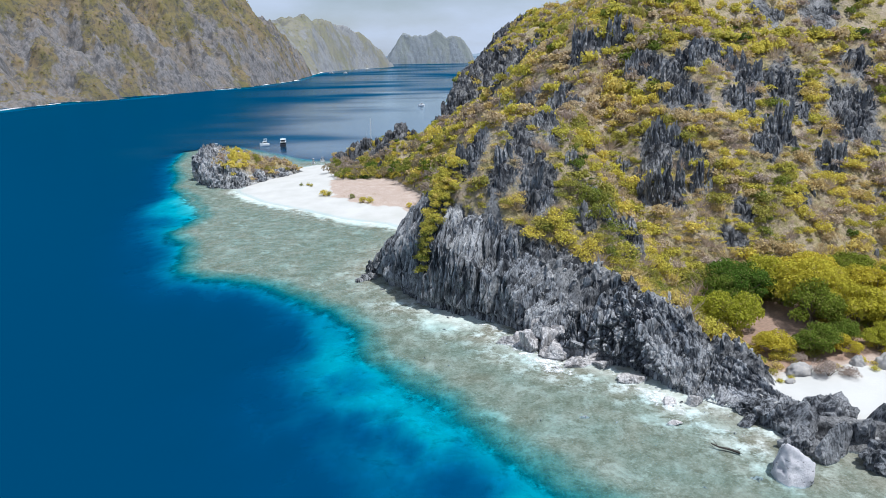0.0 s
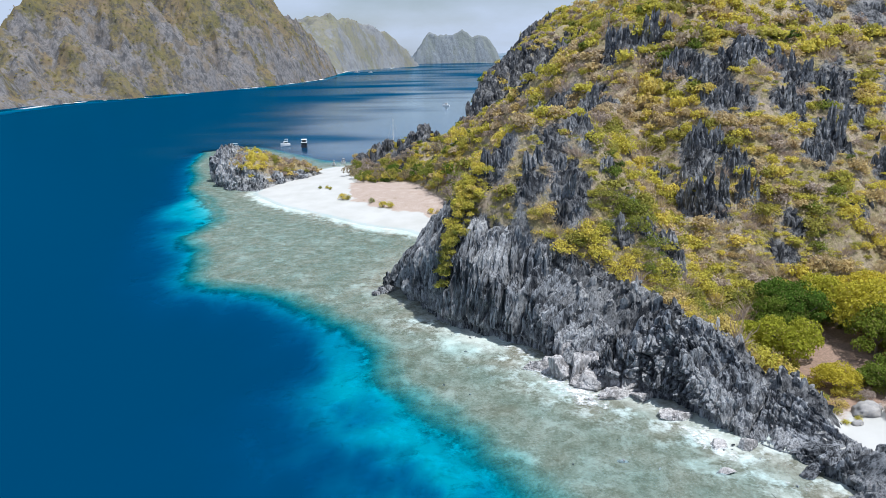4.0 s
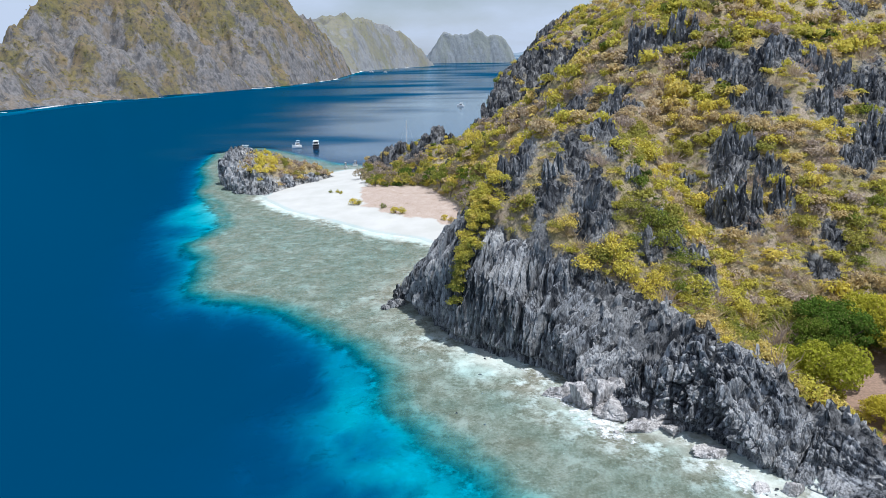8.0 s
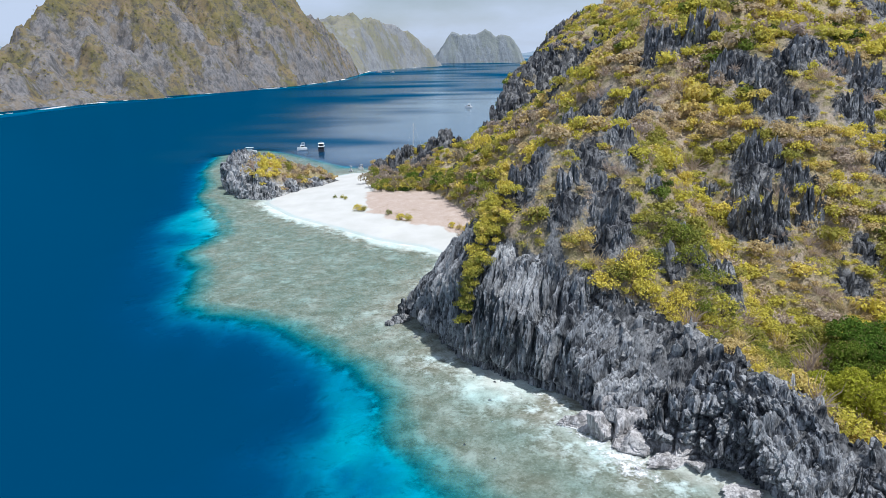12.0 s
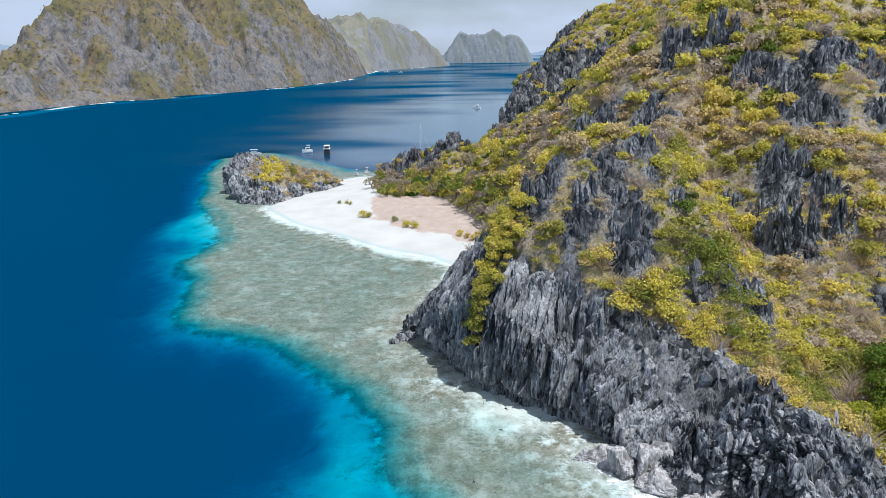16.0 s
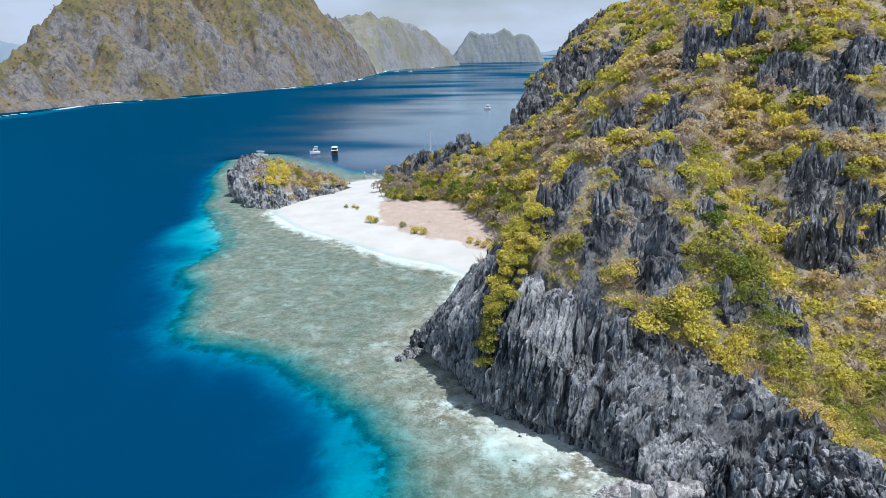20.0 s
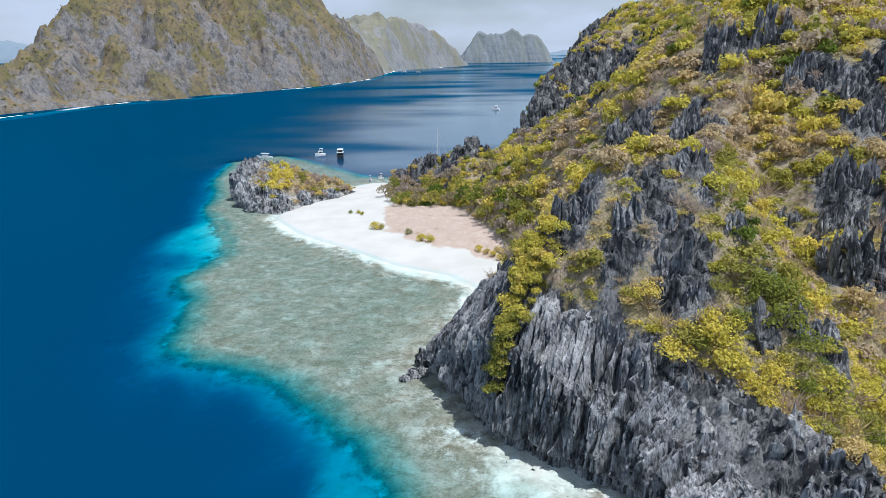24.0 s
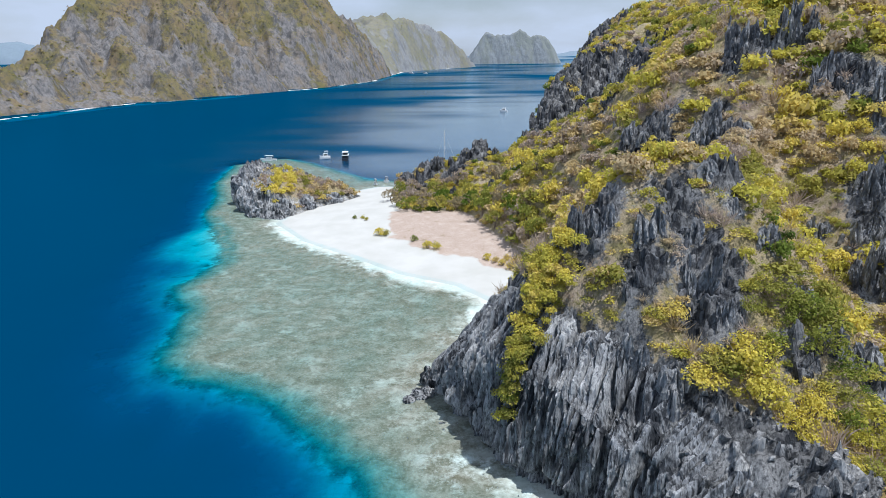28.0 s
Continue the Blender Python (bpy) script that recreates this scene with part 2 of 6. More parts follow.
ROCK = rock_material("karst_limestone")
CLIFF = rock_material("sea_cliff_limestone", 1.15, drip=0.30, pale=(0.55, 0.555, 0.57), mid=(0.315, 0.33, 0.36), dark=(0.04, 0.044, 0.053))
BAR_ROCK = rock_material("barrier_limestone", 1.5, drip=0.45, pale=(0.37, 0.375, 0.39), mid=(0.20, 0.21, 0.23), dark=(0.035, 0.038, 0.045))
CRAG = rock_material("crag_limestone", 1.3, drip=0.45, pale=(0.44, 0.44, 0.45), mid=(0.27, 0.28, 0.305), dark=(0.085, 0.09, 0.10))
PALE_ROCK = rock_material("washed_limestone", 1.3, pale=(0.68, 0.655, 0.65), mid=(0.56, 0.54, 0.545), dark=(0.22, 0.21, 0.21))
DARK_ROCK = rock_material("crusted_limestone", pale=(0.34, 0.34, 0.35), mid=(0.125, 0.13, 0.145), dark=(0.022, 0.024, 0.03))
HILL = hill_material("karst_slope", 1.0, {"pale": (0.36, 0.36, 0.365), "mid": (0.175, 0.178, 0.188), "dark": (0.025, 0.027, 0.032)})
ISLET_SLOPE = hill_material("islet_slope", 1.0, {}, ((0.30, 0.25, 0.13), (0.34, 0.28, 0.20), (0.20, 0.17, 0.07)))
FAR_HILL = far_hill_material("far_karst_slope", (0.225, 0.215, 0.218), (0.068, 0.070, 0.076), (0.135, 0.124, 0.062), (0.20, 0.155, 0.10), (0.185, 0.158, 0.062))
# Distance haze is mixed into the base colours of the next three.
HAZED_RIDGE = far_hill_material("second_ridge_hazed_slope", (0.255, 0.262, 0.275), (0.15, 0.157, 0.17), (0.19, 0.192, 0.14), (0.22, 0.21, 0.165), (0.21, 0.206, 0.135))
HAZED_ISLAND = far_hill_material("hazy_island_slope", (0.23, 0.255, 0.28), (0.17, 0.19, 0.212), (0.19, 0.212, 0.205), (0.205, 0.222, 0.218), (0.21, 0.23, 0.212))
HAZED_HORIZON = far_hill_material("horizon_island_hazed_slope", (0.20, 0.255, 0.32), (0.17, 0.22, 0.28), (0.19, 0.245, 0.30), (0.195, 0.25, 0.31), (0.19, 0.25, 0.30))
SAND, SEABED, WATER = sand_material(), seabed_material(), water_material()


# ---- numbers: noise and landforms ----
def hashed(ix, iy, seed):
    h = (ix.astype(np.int64) * 374761393 + iy.astype(np.int64) * 668265263 + seed * 974634777) & 0xFFFFFFFF
    h = ((h ^ (h >> 13)) * 1274126177) & 0xFFFFFFFF
    return ((h ^ (h >> 16)) & 0xFFFFFF) / 0x1000000


def gnoise(x, y, seed=0):
    """Gradient noise, about -1 to 1."""
    ix, iy = np.floor(x), np.floor(y)
    fx, fy = x - ix, y - iy
    ux, uy = fx ** 3 * (fx * (fx * 6 - 15) + 10), fy ** 3 * (fy * (fy * 6 - 15) + 10)

    def corner(dx, dy):
        a = hashed(ix + dx, iy + dy, seed) * 2 * np.pi
        return np.cos(a) * (fx - dx) + np.sin(a) * (fy - dy)
    low = corner(0, 0) * (1 - ux) + corner(1, 0) * ux
    high = corner(0, 1) * (1 - ux) + corner(1, 1) * ux
    return (low * (1 - uy) + high * uy) * 1.5


def fbm(x, y, octaves=4, seed=0, gain=0.5):
    total, amp = 0.0, 1.0
    for i in range(octaves):
        total = total + amp * gnoise(x * 2.03 ** i, y * 2.03 ** i, seed + i)
        amp *= gain
    return total


def ridged(x, y, octaves=4, seed=0, gain=0.55):
    """Sharp crests: 0 to about 2."""
    total, amp = 0.0, 1.0
    for i in range(octaves):
        total = total + amp * (1 - np.abs(gnoise(x * 2.1 ** i, y * 2.1 ** i, seed + i))) ** 2
        amp *= gain
    return total


def smooth(v, a, b):
    s = np.clip((v - a) / (b - a), 0, 1)
    return s * s * (3 - 2 * s)


def smax(a, b, k):
    h = np.maximum(k - np.abs(a - b), 0) / k
    return np.maximum(a, b) + h * h * k * 0.25


def near_line(x, y, line):
    """The distance to a line of points, and the line's third number at the nearest place."""
    best, value = np.full(np.shape(x), 1e9), np.zeros(np.shape(x))
    for a, b in zip(line, line[1:]):
        dx, dy = b[0] - a[0], b[1] - a[1]
        s = np.clip(((x - a[0]) * dx + (y - a[1]) * dy) / (dx * dx + dy * dy), 0, 1)
        d = np.hypot(x - a[0] - s * dx, y - a[1] - s * dy)
        z = (a[2] + s * (b[2] - a[2])) if len(a) > 2 else 0.0
        value = np.where(d < best, z, value)
        best = np.minimum(best, d)
    return best, value


def ridge(x, y, line, slope, round_off=2.5):
    """The height of a ridge with that crest line."""
    top = np.full(np.shape(x), -1e9)
    for a, b in zip(line, line[1:]):
        d, z = near_line(x, y, (a, b))
        top = np.maximum(top, z - slope * (np.sqrt(d * d + round_off ** 2) - round_off))
    return top


def inside(x, y, poly):
    """The distance to a closed outline: positive inside, negative outside."""
    d, _ = near_line(x, y, [*poly, poly[0]])
    odd = np.zeros(np.shape(x), bool)
    for a, b in zip(poly, [*poly[1:], poly[0]]):
        if a[1] != b[1]:
            odd ^= ((a[1] > y) != (b[1] > y)) & (x < (b[0] - a[0]) * (y - a[1]) / (b[1] - a[1]) + a[0])
    return np.where(odd, d, -d)


# The island's waterline, from the near rocks along the cliff, round the beach and the islet's sand spit, and on to the far cove.
COAST = [(150, 20), (90, 50), (70, 62), (58, 67), (50, 70), (46, 74), (45, 78), (43, 82), (39, 84), (35, 92), (29, 97), (24, 98), (19, 105), (15, 113), (9, 119),
         (2, 124), (-3, 133), (-9, 145), (-8, 152), (-5, 160), (-1, 170), (2, 179), (-7, 190.5), (-20, 197.5), (-36.5, 212.5), (-50, 224), (-63, 242), (-62, 262),
         (-52, 285), (-42, 296), (-32, 296), (-12, 302), (4, 300), (12, 310), (16, 350), (30, 420), (48, 490), (90, 600), (260, 620), (330, 300), (300, 60)]
# The part of that outline which is sand, as rings of beach.
BEACH = [(3, 172), (-14, 185), (-30, 198), (-50, 218), (-68, 240), (-62, 268), (-48, 298), (-37, 298), (-34.5, 270), (-29.5, 251), (-22, 246.5), (-9, 247.5), (-2, 228), (5, 208), (9, 190), (7, 178)]
COVE = [(47, 81.5), (52.6, 85), (54, 91), (52, 97), (53, 101), (58, 112), (66, 114), (76, 108), (88, 100), (110, 86), (140, 50), (80, 66), (58, 76)]
# Crest lines.
SPUR_WEST = [(-8, 146, 2.5), (-3, 142, 4.5), (1.5, 139.5, 8.5), (6, 137, 15), (10.5, 135, 25)]
SPUR = [(13, 135.5, 30), (17, 137, 33.5), (21, 138, 36.5), (27, 136.5, 35), (33, 150, 30), (44, 178, 35), (55, 200, 52)]
BUTTRESS = [(17, 136, 32), (14.5, 124, 18.5)]
BUTTRESS_EAST = [(26, 136, 34), (25.5, 124, 22), (34, 121.5, 18)]
SEA_WALL = [(10, 122, 14), (16, 119, 13), (24, 115.5, 12), (31, 113, 11.5), (35, 106, 11), (37, 99, 11), (41, 95, 8), (45.5, 91.5, 5.8), (50.5, 87.5, 4.2)]
BARRIER = [(46, 77, 2.0), (52, 74.5, 2.4), (62, 71, 2.6), (80, 62, 3.2), (120, 45, 3)]
SHOULDER = [(3, 262, 7), (18, 240, 23), (33, 218, 40), (53, 213, 54), (77, 187, 51), (92, 193, 50), (130, 190, 50), (230, 180, 52)]
RIB = [(78, 185, 50), (66, 164, 30), (60, 151, 20)]
MAIN = [(55, 208, 53), (80, 240, 72), (105, 275, 92), (150, 290, 100), (250, 280, 95)]
BACK = [(15, 297, 15), (22, 314, 31), (40, 350, 46), (78, 372, 64), (105, 280, 90)]
BACK_2 = [(80, 380, 70), (76, 430, 68), (68, 472, 62), (110, 570, 30)]
NECK = [(3, 280, 13), (12, 290, 18), (38, 262, 36), (60, 232, 54)]
POINT = [(-36, 291, 3), (-24, 291, 8), (-12, 290, 12), (-3, 286, 14), (6, 278, 11)]


# The bare seaward rock, the overgrown cleft in it, and the rock outcrops on the slopes (x, y, radius).
SEAWARD = [(-12, 150), (-10, 140), (0, 121), (15, 109), (24, 94), (35, 88), (42, 76), (50, 72), (90, 50), (90, 62), (60, 74), (54, 80), (53.5, 88), (48.5, 93.5), (42, 97), (38, 100), (36, 107),
           (32, 114.5), (24, 117), (17, 121.5), (12, 125), (6, 131), (4, 138), (-2, 150)]
FACE = [(-14, 152), (-14, 140), (0, 118), (15, 106), (26, 90), (36, 84), (44, 74), (49, 79), (48, 90), (42, 99), (39, 108), (34, 117), (24, 121), (17, 125), (9, 132), (4, 141), (-3, 153)]
CLEFT = [(3.2, 126), (6.0, 129.5), (8, 134)]
OUTCROPS = [(12, 133.5, 3.4), (21, 131, 4.2), (24.5, 127, 3.6), (5.5, 134, 3), (17, 128, 2.6), (42, 186, 4), (28, 135, 3), (32, 200, 3), (21, 311, 19), (43, 335, 20), (66, 457, 20), (69, 136, 3), (113, 168, 6), (7, 133, 3), (88, 145, 2.5), (73, 141, 2.5)]
# Standing crags: x, y, foot height, half width, height.
CRAGS_SUMMIT = [(51.4, 197.4, 47.0, 5.1, 7.9), (59.5, 196.8, 47.1, 4.2, 9.9), (61.6, 184.1, 41.2, 3.6, 6.6), (65.3, 179.9, 40.1, 2.9, 6.0), (69.5, 177.1, 39.9, 4.7, 5.4), (76.3, 179.5, 45.4, 5.8, 4.5), (40.0, 178.4, 32.4, 4.0, 6.1), (32.9, 193.4, 30.8, 4.9, 2.6), (29.8, 199.4, 29.7, 2.6, 4.0), (49.6, 321.6, 36.0, 5.5, 7.0), (69.8, 170.0, 35.3, 4.0, 4.2), (28.3, 222.9, 33.9, 2.3, 5.0)]
CRAGS_SLOPE = [(27.2, 135.5, 33.0, 2.0, 3.0), (27.9, 131.7, 29.4, 1.5, 2.9), (54.5, 148.2, 14.9, 2.6, 9.0), (58.0, 145.9, 14.7, 2.9, 8.9), (60.2, 159.5, 25.2, 3.7, 7.0), (36.6, 122.0, 17.0, 1.5, 3.1), (40.9, 124.6, 14.5, 2.2, 3.0), (43.7, 124.4, 10.9, 1.6, 3.0), (32.7, 120.7, 16.1, 2.2, 2.0), (65.8, 152.4, 21.3, 3.1, 6.4), (65.2, 146.7, 16.0, 2.2, 7.1), (31.7, 129.7, 26.0, 1.5, 3.2), (51.6, 159.6, 19.3, 1.8, 3.5), (35.0, 126.8, 20.9, 1.2, 2.0)]
CRAGS_SPUR = [(11.7, 132.3, 26.5, 2.6, 4.7), (8.3, 132.9, 25.1, 1.7, 2.7), (18.7, 130.3, 27.8, 2.2, 3.7), (22.0, 129.9, 27.6, 1.8, 3.0), (22.7, 124.6, 19.1, 3.0, 6.8), (25.8, 122.5, 20.0, 1.2, 3.7), (17.4, 129.7, 25.7, 2.6, 2.4), (5.3, 131.2, 20.6, 1.5, 3.7), (14.6, 121.8, 14.6, 1.9, 4.0), (9.8, 123.6, 14.8, 1.8, 3.5), (19.4, 118.9, 14.3, 1.7, 3.1), (19.1, 127.2, 23.9, 1.4, 2.7)]
CRAGS_EAST = [(79.0, 178.6, 44.6, 5.8, 4.3), (86.1, 175.4, 39.5, 5.5, 6.3), (96.8, 175.9, 36.2, 6.0, 6.0), (82.1, 166.0, 34.2, 3.9, 5.3), (112.9, 171.2, 32.4, 5.4, 6.4), (111.0, 163.5, 26.2, 5.0, 6.9), (89.2, 160.9, 27.4, 3.9, 7.1), (101.1, 156.2, 19.9, 3.5, 7.3), (83.1, 155.1, 24.3, 2.6, 5.1), (66.7, 169.1, 34.2, 3.7, 6.3), (144.8, 244.0, 57.2, 6.5, 4.2), (125.0, 240.6, 57.3, 5.1, 3.4), (57.7, 154.3, 19.2, 3.4, 6.5), (99.7, 167.9, 30.3, 3.0, 3.7), (118.8, 180.4, 42.4, 4.1, 3.2)]
CRAGS = CRAGS_SUMMIT + CRAGS_SLOPE + CRAGS_SPUR + CRAGS_EAST


POINT_ROCKS = [(-12, 284, 4), (-26, 284, 3.5), (2, 268, 3.5), (9, 258, 3), (-5, 287, 4), (-20, 290, 4.5), (-30, 291, 3), (6, 262, 3), (14, 250, 3), (18, 285, 4)]


def rockiness(x, y):
    patch = fbm(x / 9, y / 9, 4, 31)
    out = np.zeros(np.shape(x))
    for ox, oy, r in OUTCROPS + POINT_ROCKS:
        out = np.maximum(out, 1.15 - np.hypot(x - ox, y - oy) / r * 0.62)
    for ox, oy, _, r, _ in CRAGS:
        out = np.maximum(out, 1.0 - np.hypot(x - ox, y - oy) / r * 0.5)
    rock = np.maximum(0.10 + 0.44 * patch, out + 0.4 * patch)
    bare = smooth(inside(x, y, SEAWARD) + 1.2 * fbm(x / 3, y / 3, 2, 37), -0.8, 0.8)
    rock = np.maximum(np.clip(rock, 0, 1), bare)
    rock = np.maximum(rock, (1 - smooth(y, 76, 79)) * (x < 110))
    cleft, _ = near_line(x, y, CLEFT)
    return rock * (0.45 + 0.55 * smooth(cleft, 2.0, 3.6))


def island_height(x, y, fine=True):
    """Height of the main island and how rocky it is."""
    d = inside(x, y, COAST)
    wob = fbm(x / 9, y / 9, 3, 11) * 1.2
    beach = np.maximum(inside(x, y, BEACH), inside(x, y, COVE))
    low = np.clip(d, -9, 40) * 0.075
    low = np.minimum(low, 2.6)
    z = low
    z = smax(z, ridge(x, y, SPUR_WEST, 1.5, 1.0), 2)
    z = smax(z, ridge(x, y, SPUR, 1.25, 2.0), 3)
    z = smax(z, ridge(x, y, BUTTRESS, 1.3, 1.0), 2)
    z = smax(z, ridge(x, y, BUTTRESS_EAST, 1.3, 1.0), 2)
    z = smax(z, ridge(x, y, SEA_WALL, 0.8, 1.5), 2)
    z = smax(z, ridge(x, y, SHOULDER, 0.9, 4), 4)
    z = smax(z, ridge(x, y, RIB, 0.9, 2), 3)
    z = smax(z, ridge(x, y, MAIN, 0.98, 4), 5)
    z = smax(z, ridge(x, y, NECK, 0.95, 3), 4)
    z = smax(z, ridge(x, y, BARRIER, 0.7, 1), 2)
    z = smax(z, ridge(x, y, BACK, 1.0, 3), 4)
    z = smax(z, ridge(x, y, BACK_2, 1.0, 4), 4)
    z = smax(z, ridge(x, y, POINT, 0.8, 2), 3)
    # the slopes rise behind the two beaches
    z = np.minimum(z, 2.2 + 1.25 * np.maximum(-inside(x, y, BEACH), 0))
    z = np.minimum(z, 2.4 + np.where(y < 97, 3.0, 0.85) * np.maximum(-inside(x, y, COVE), 0))
    high = smooth(z, 2.5, 7)
    return d, z + wob * high, beach, high


def terrain(x, y):
    d, z, beach, high = island_height(x, y)
    raw = rockiness(x, y)
    face = smooth(inside(x, y, FACE), -1.0, 1.5) * smooth(9 - d, 0, 3)
    rock = raw * smooth(z, 0.8, 2.5) * (1 - smooth(beach, -2, 0.5))
    cut = ridged(x / 6.5, y / 6.5, 3, 5) - 1.0
    teeth = ridged(x / 2.3, y / 2.3, 3, 17) - 1.0
    z = z + rock * (cut * 1.7 + teeth * 1.15) * smooth(z, 1, 6) * (1 - 0.75 * face) - 1.1 * face
    # the sea cliff: walls with flutes
    dd = d + smooth(z, 2, 8) * (0.9 * cut + 0.7 * teeth) * (1 - smooth(beach, -3, 1))
    dd = dd - 2.2 * face
    wall = np.where(dd > 0, dd * 4.2 - 0.5, dd * 0.6)
    sandy = smooth(beach, -2.5, 0.5)
    z = np.where(sandy > 0.01, z * (1 - sandy) + np.minimum(np.clip(d, -9, 40) * 0.085, 2.4) * sandy, z)
    z = np.minimum(z, wall * (1 - sandy) + z * sandy)
    rock = np.where((inside(x, y, SEAWARD) > 0) | (y < 79), raw, rock)
    return d, z, rock, beach


def spaced(*stops):
    """Grid lines: (from, to, first step, last step) pieces put end to end."""
    line = []
    for a, b, s0, s1 in stops:
        p = a
        while p < b - 1e-6:
            line.append(p)
            p += s0 + (s1 - s0) * (p - a) / (b - a)
    return np.array([*line, stops[-1][1]])


def sheet(name, xs, ys, z, keep, material, values, soft=False, shift=None):
    """A mesh over grid lines xs and ys at heights z, of the squares where keep is true."""
    ny, nx = z.shape
    used = np.zeros((ny, nx), bool)
    used[:-1, :-1] |= keep
    used[1:, :-1] |= keep
    used[:-1, 1:] |= keep
    used[1:, 1:] |= keep
    number = np.cumsum(used.ravel()).reshape(ny, nx) - 1
    gx, gy = np.meshgrid(xs, ys)
    if shift is not None:
        gx, gy = gx + shift[0], gy + shift[1]
    verts = np.stack([gx[used], gy[used], z[used]], 1)
    a = number[:-1, :-1][keep]
    b = number[:-1, 1:][keep]
    c = number[1:, 1:][keep]
    d = number[1:, :-1][keep]
    return soup(name, verts, np.stack([a, b, c, d], 1), material, {k: v[used] for k, v in values.items()}, soft)


def soup(name, verts, faces, material, values=None, soft=False):
    """A mesh from arrays of corners and faces of equal size, with values at the corners."""
    me = bpy.data.meshes.new(name)
    n, k = faces.shape
    me.vertices.add(len(verts))
    me.vertices.foreach_set("co", np.ascontiguousarray(verts, np.float32).ravel())
    me.loops.add(n * k)
    me.loops.foreach_set("vertex_index", np.ascontiguousarray(faces, np.int32).ravel())
    me.polygons.add(n)
    me.polygons.foreach_set("loop_start", np.arange(0, n * k, k, dtype=np.int32))
    me.polygons.foreach_set("use_smooth", np.full(n, soft))
    for key, v in (values or {}).items():
        layer = me.attributes.new(key, "FLOAT", "POINT")
        layer.data.foreach_set("value", np.ascontiguousarray(v, np.float32).ravel())
    me.update(calc_edges=True)
    me.materials.append(material)
    return new(name, me)


# ---- island and beach ----
GX = spaced((-66, -18, 2.0, 1.2), (-18, 92, 0.5, 0.5), (92, 330, 0.8, 12))
GY = spaced((20, 60, 4, 0.8), (60, 160, 0.5, 0.5), (160, 225, 0.7, 0.9), (225, 310, 1.0, 1.6), (310, 620, 2, 10))
gx, gy = np.meshgrid(GX, GY)
gd, gz, grock, gbeach = terrain(gx, gy)


def squares(v):
    return (v[:-1, :-1] + v[1:, :-1] + v[:-1, 1:] + v[1:, 1:]) / 4


land = squares(gz) > -0.9
sandy = squares(gbeach) > -0.6
LITTER = [(-32, 240), (-29, 226), (-19.5, 212.5), (-4, 203.5), (7, 193), (14, 215), (2, 240), (-12, 252), (-26, 258)]
inland = np.where(gy > 140, smooth(inside(gx, gy, LITTER) + 2.6 * fbm(gx / 7, gy / 7, 3, 171), -1.5, 2.5), 1.6 * smooth(gy - 84.4 - 0.1 * (gx - 50) + 1.5 * fbm(gx / 3, gy / 3, 2, 177), 1, 6))
in_y, in_x = np.gradient(gd, GY, GX)
notch = 1.7 * smooth(gz, -0.9, -0.1) * (1 - smooth(gz, 0.7, 2.2)) * smooth(-gbeach, 3, 6) * (gd < 6)
hill = tagged(sheet("island_hill", GX, GY, gz, land & ~sandy, HILL, {"rock": grock}, True, (in_x * notch, in_y * notch)), "steep karst island hill with grey limestone and dry scrub", "hill", kind="structure")
beach = tagged(sheet("beach", GX, GY, gz, land & sandy, SAND, {"inland": inland}, True), "white coral sand beach with leaf litter behind", "beach", kind="structure")


# ---- the sea cliff: one weathered face along the shore ----
def round_line(pts, times=2):
    pts = np.array(pts, float)
    for _ in range(times):
        mid = np.stack([pts[:-1] * 0.75 + pts[1:] * 0.25, pts[:-1] * 0.25 + pts[1:] * 0.75], 1).reshape(-1, 2)
        pts = np.concatenate([pts[:1], mid, pts[-1:]])
    return pts


def seam(v, width):
    """1 in the bottom of a narrow cleft, 0 on the flat between."""
    return 1 - smooth(np.abs(v), 0, width)


def plates(u, a, seed):
    """Broken plates: each cell stands out by its own amount and tilts its own way; also how near the next cell is."""
    iu, ia = np.floor(u), np.floor(a)
    near, second = np.full(u.shape, 9.0), np.full(u.shape, 9.0)
    height = np.zeros(u.shape)
    for di in (-1, 0, 1):
        for dj in (-1, 0, 1):
            cu, ca = iu + di, ia + dj
            fu, fa = u - cu - 0.1 - 0.8 * hashed(cu, ca, seed), a - ca - 0.1 - 0.8 * hashed(cu, ca, seed + 1)
            d = np.hypot(fu, fa)
            face = hashed(cu, ca, seed + 2) - 0.5 + (hashed(cu, ca, seed + 3) - 0.5) * 1.3 * fu + (hashed(cu, ca, seed + 4) - 0.5) * 1.3 * fa
            closer = d < near
            second = np.where(closer, near, np.minimum(second, d))
            height, near = np.where(closer, face, height), np.minimum(near, d)
    return height, second - near


def fluting(u, a, seed):
    """Relief of rain-cut limestone, in metres: u runs along the face, a up it."""
    lean = u + 0.04 * a + 0.40 * gnoise(u / 4.0, a / 9.0, seed)
    slabs = 0.80 * gnoise(lean / 2.9, a / 22, seed + 1) + 0.50 * gnoise(lean / 1.2, a / 9.0, seed + 2)
    deep = 2.6 * seam(gnoise(lean / 2.7, a / 26, seed + 3), 0.15)
    mid = 1.0 * seam(gnoise(lean / 0.95, a / 14, seed + 4), 0.22)
    thin = 0.24 * seam(gnoise(lean / 0.42, a / 6.0, seed + 5), 0.34)
    chips = 0.12 * np.abs(gnoise(u / 0.5, a / 0.8, seed + 6)) + 0.22 * gnoise(u / 1.4, a / 2.4, seed + 7)
    long_plates, gap = plates(lean / 0.8, a / 7.0 + 0.4 * gnoise(u / 2, a / 5, seed + 10), seed + 11)
    small_plates, _ = plates(lean / 0.45, a / 2.4, seed + 17)
    return slabs - deep - mid - thin + chips + 1.05 * long_plates - 0.45 * (1 - smooth(gap, 0, 0.16)) + 0.35 * small_plates


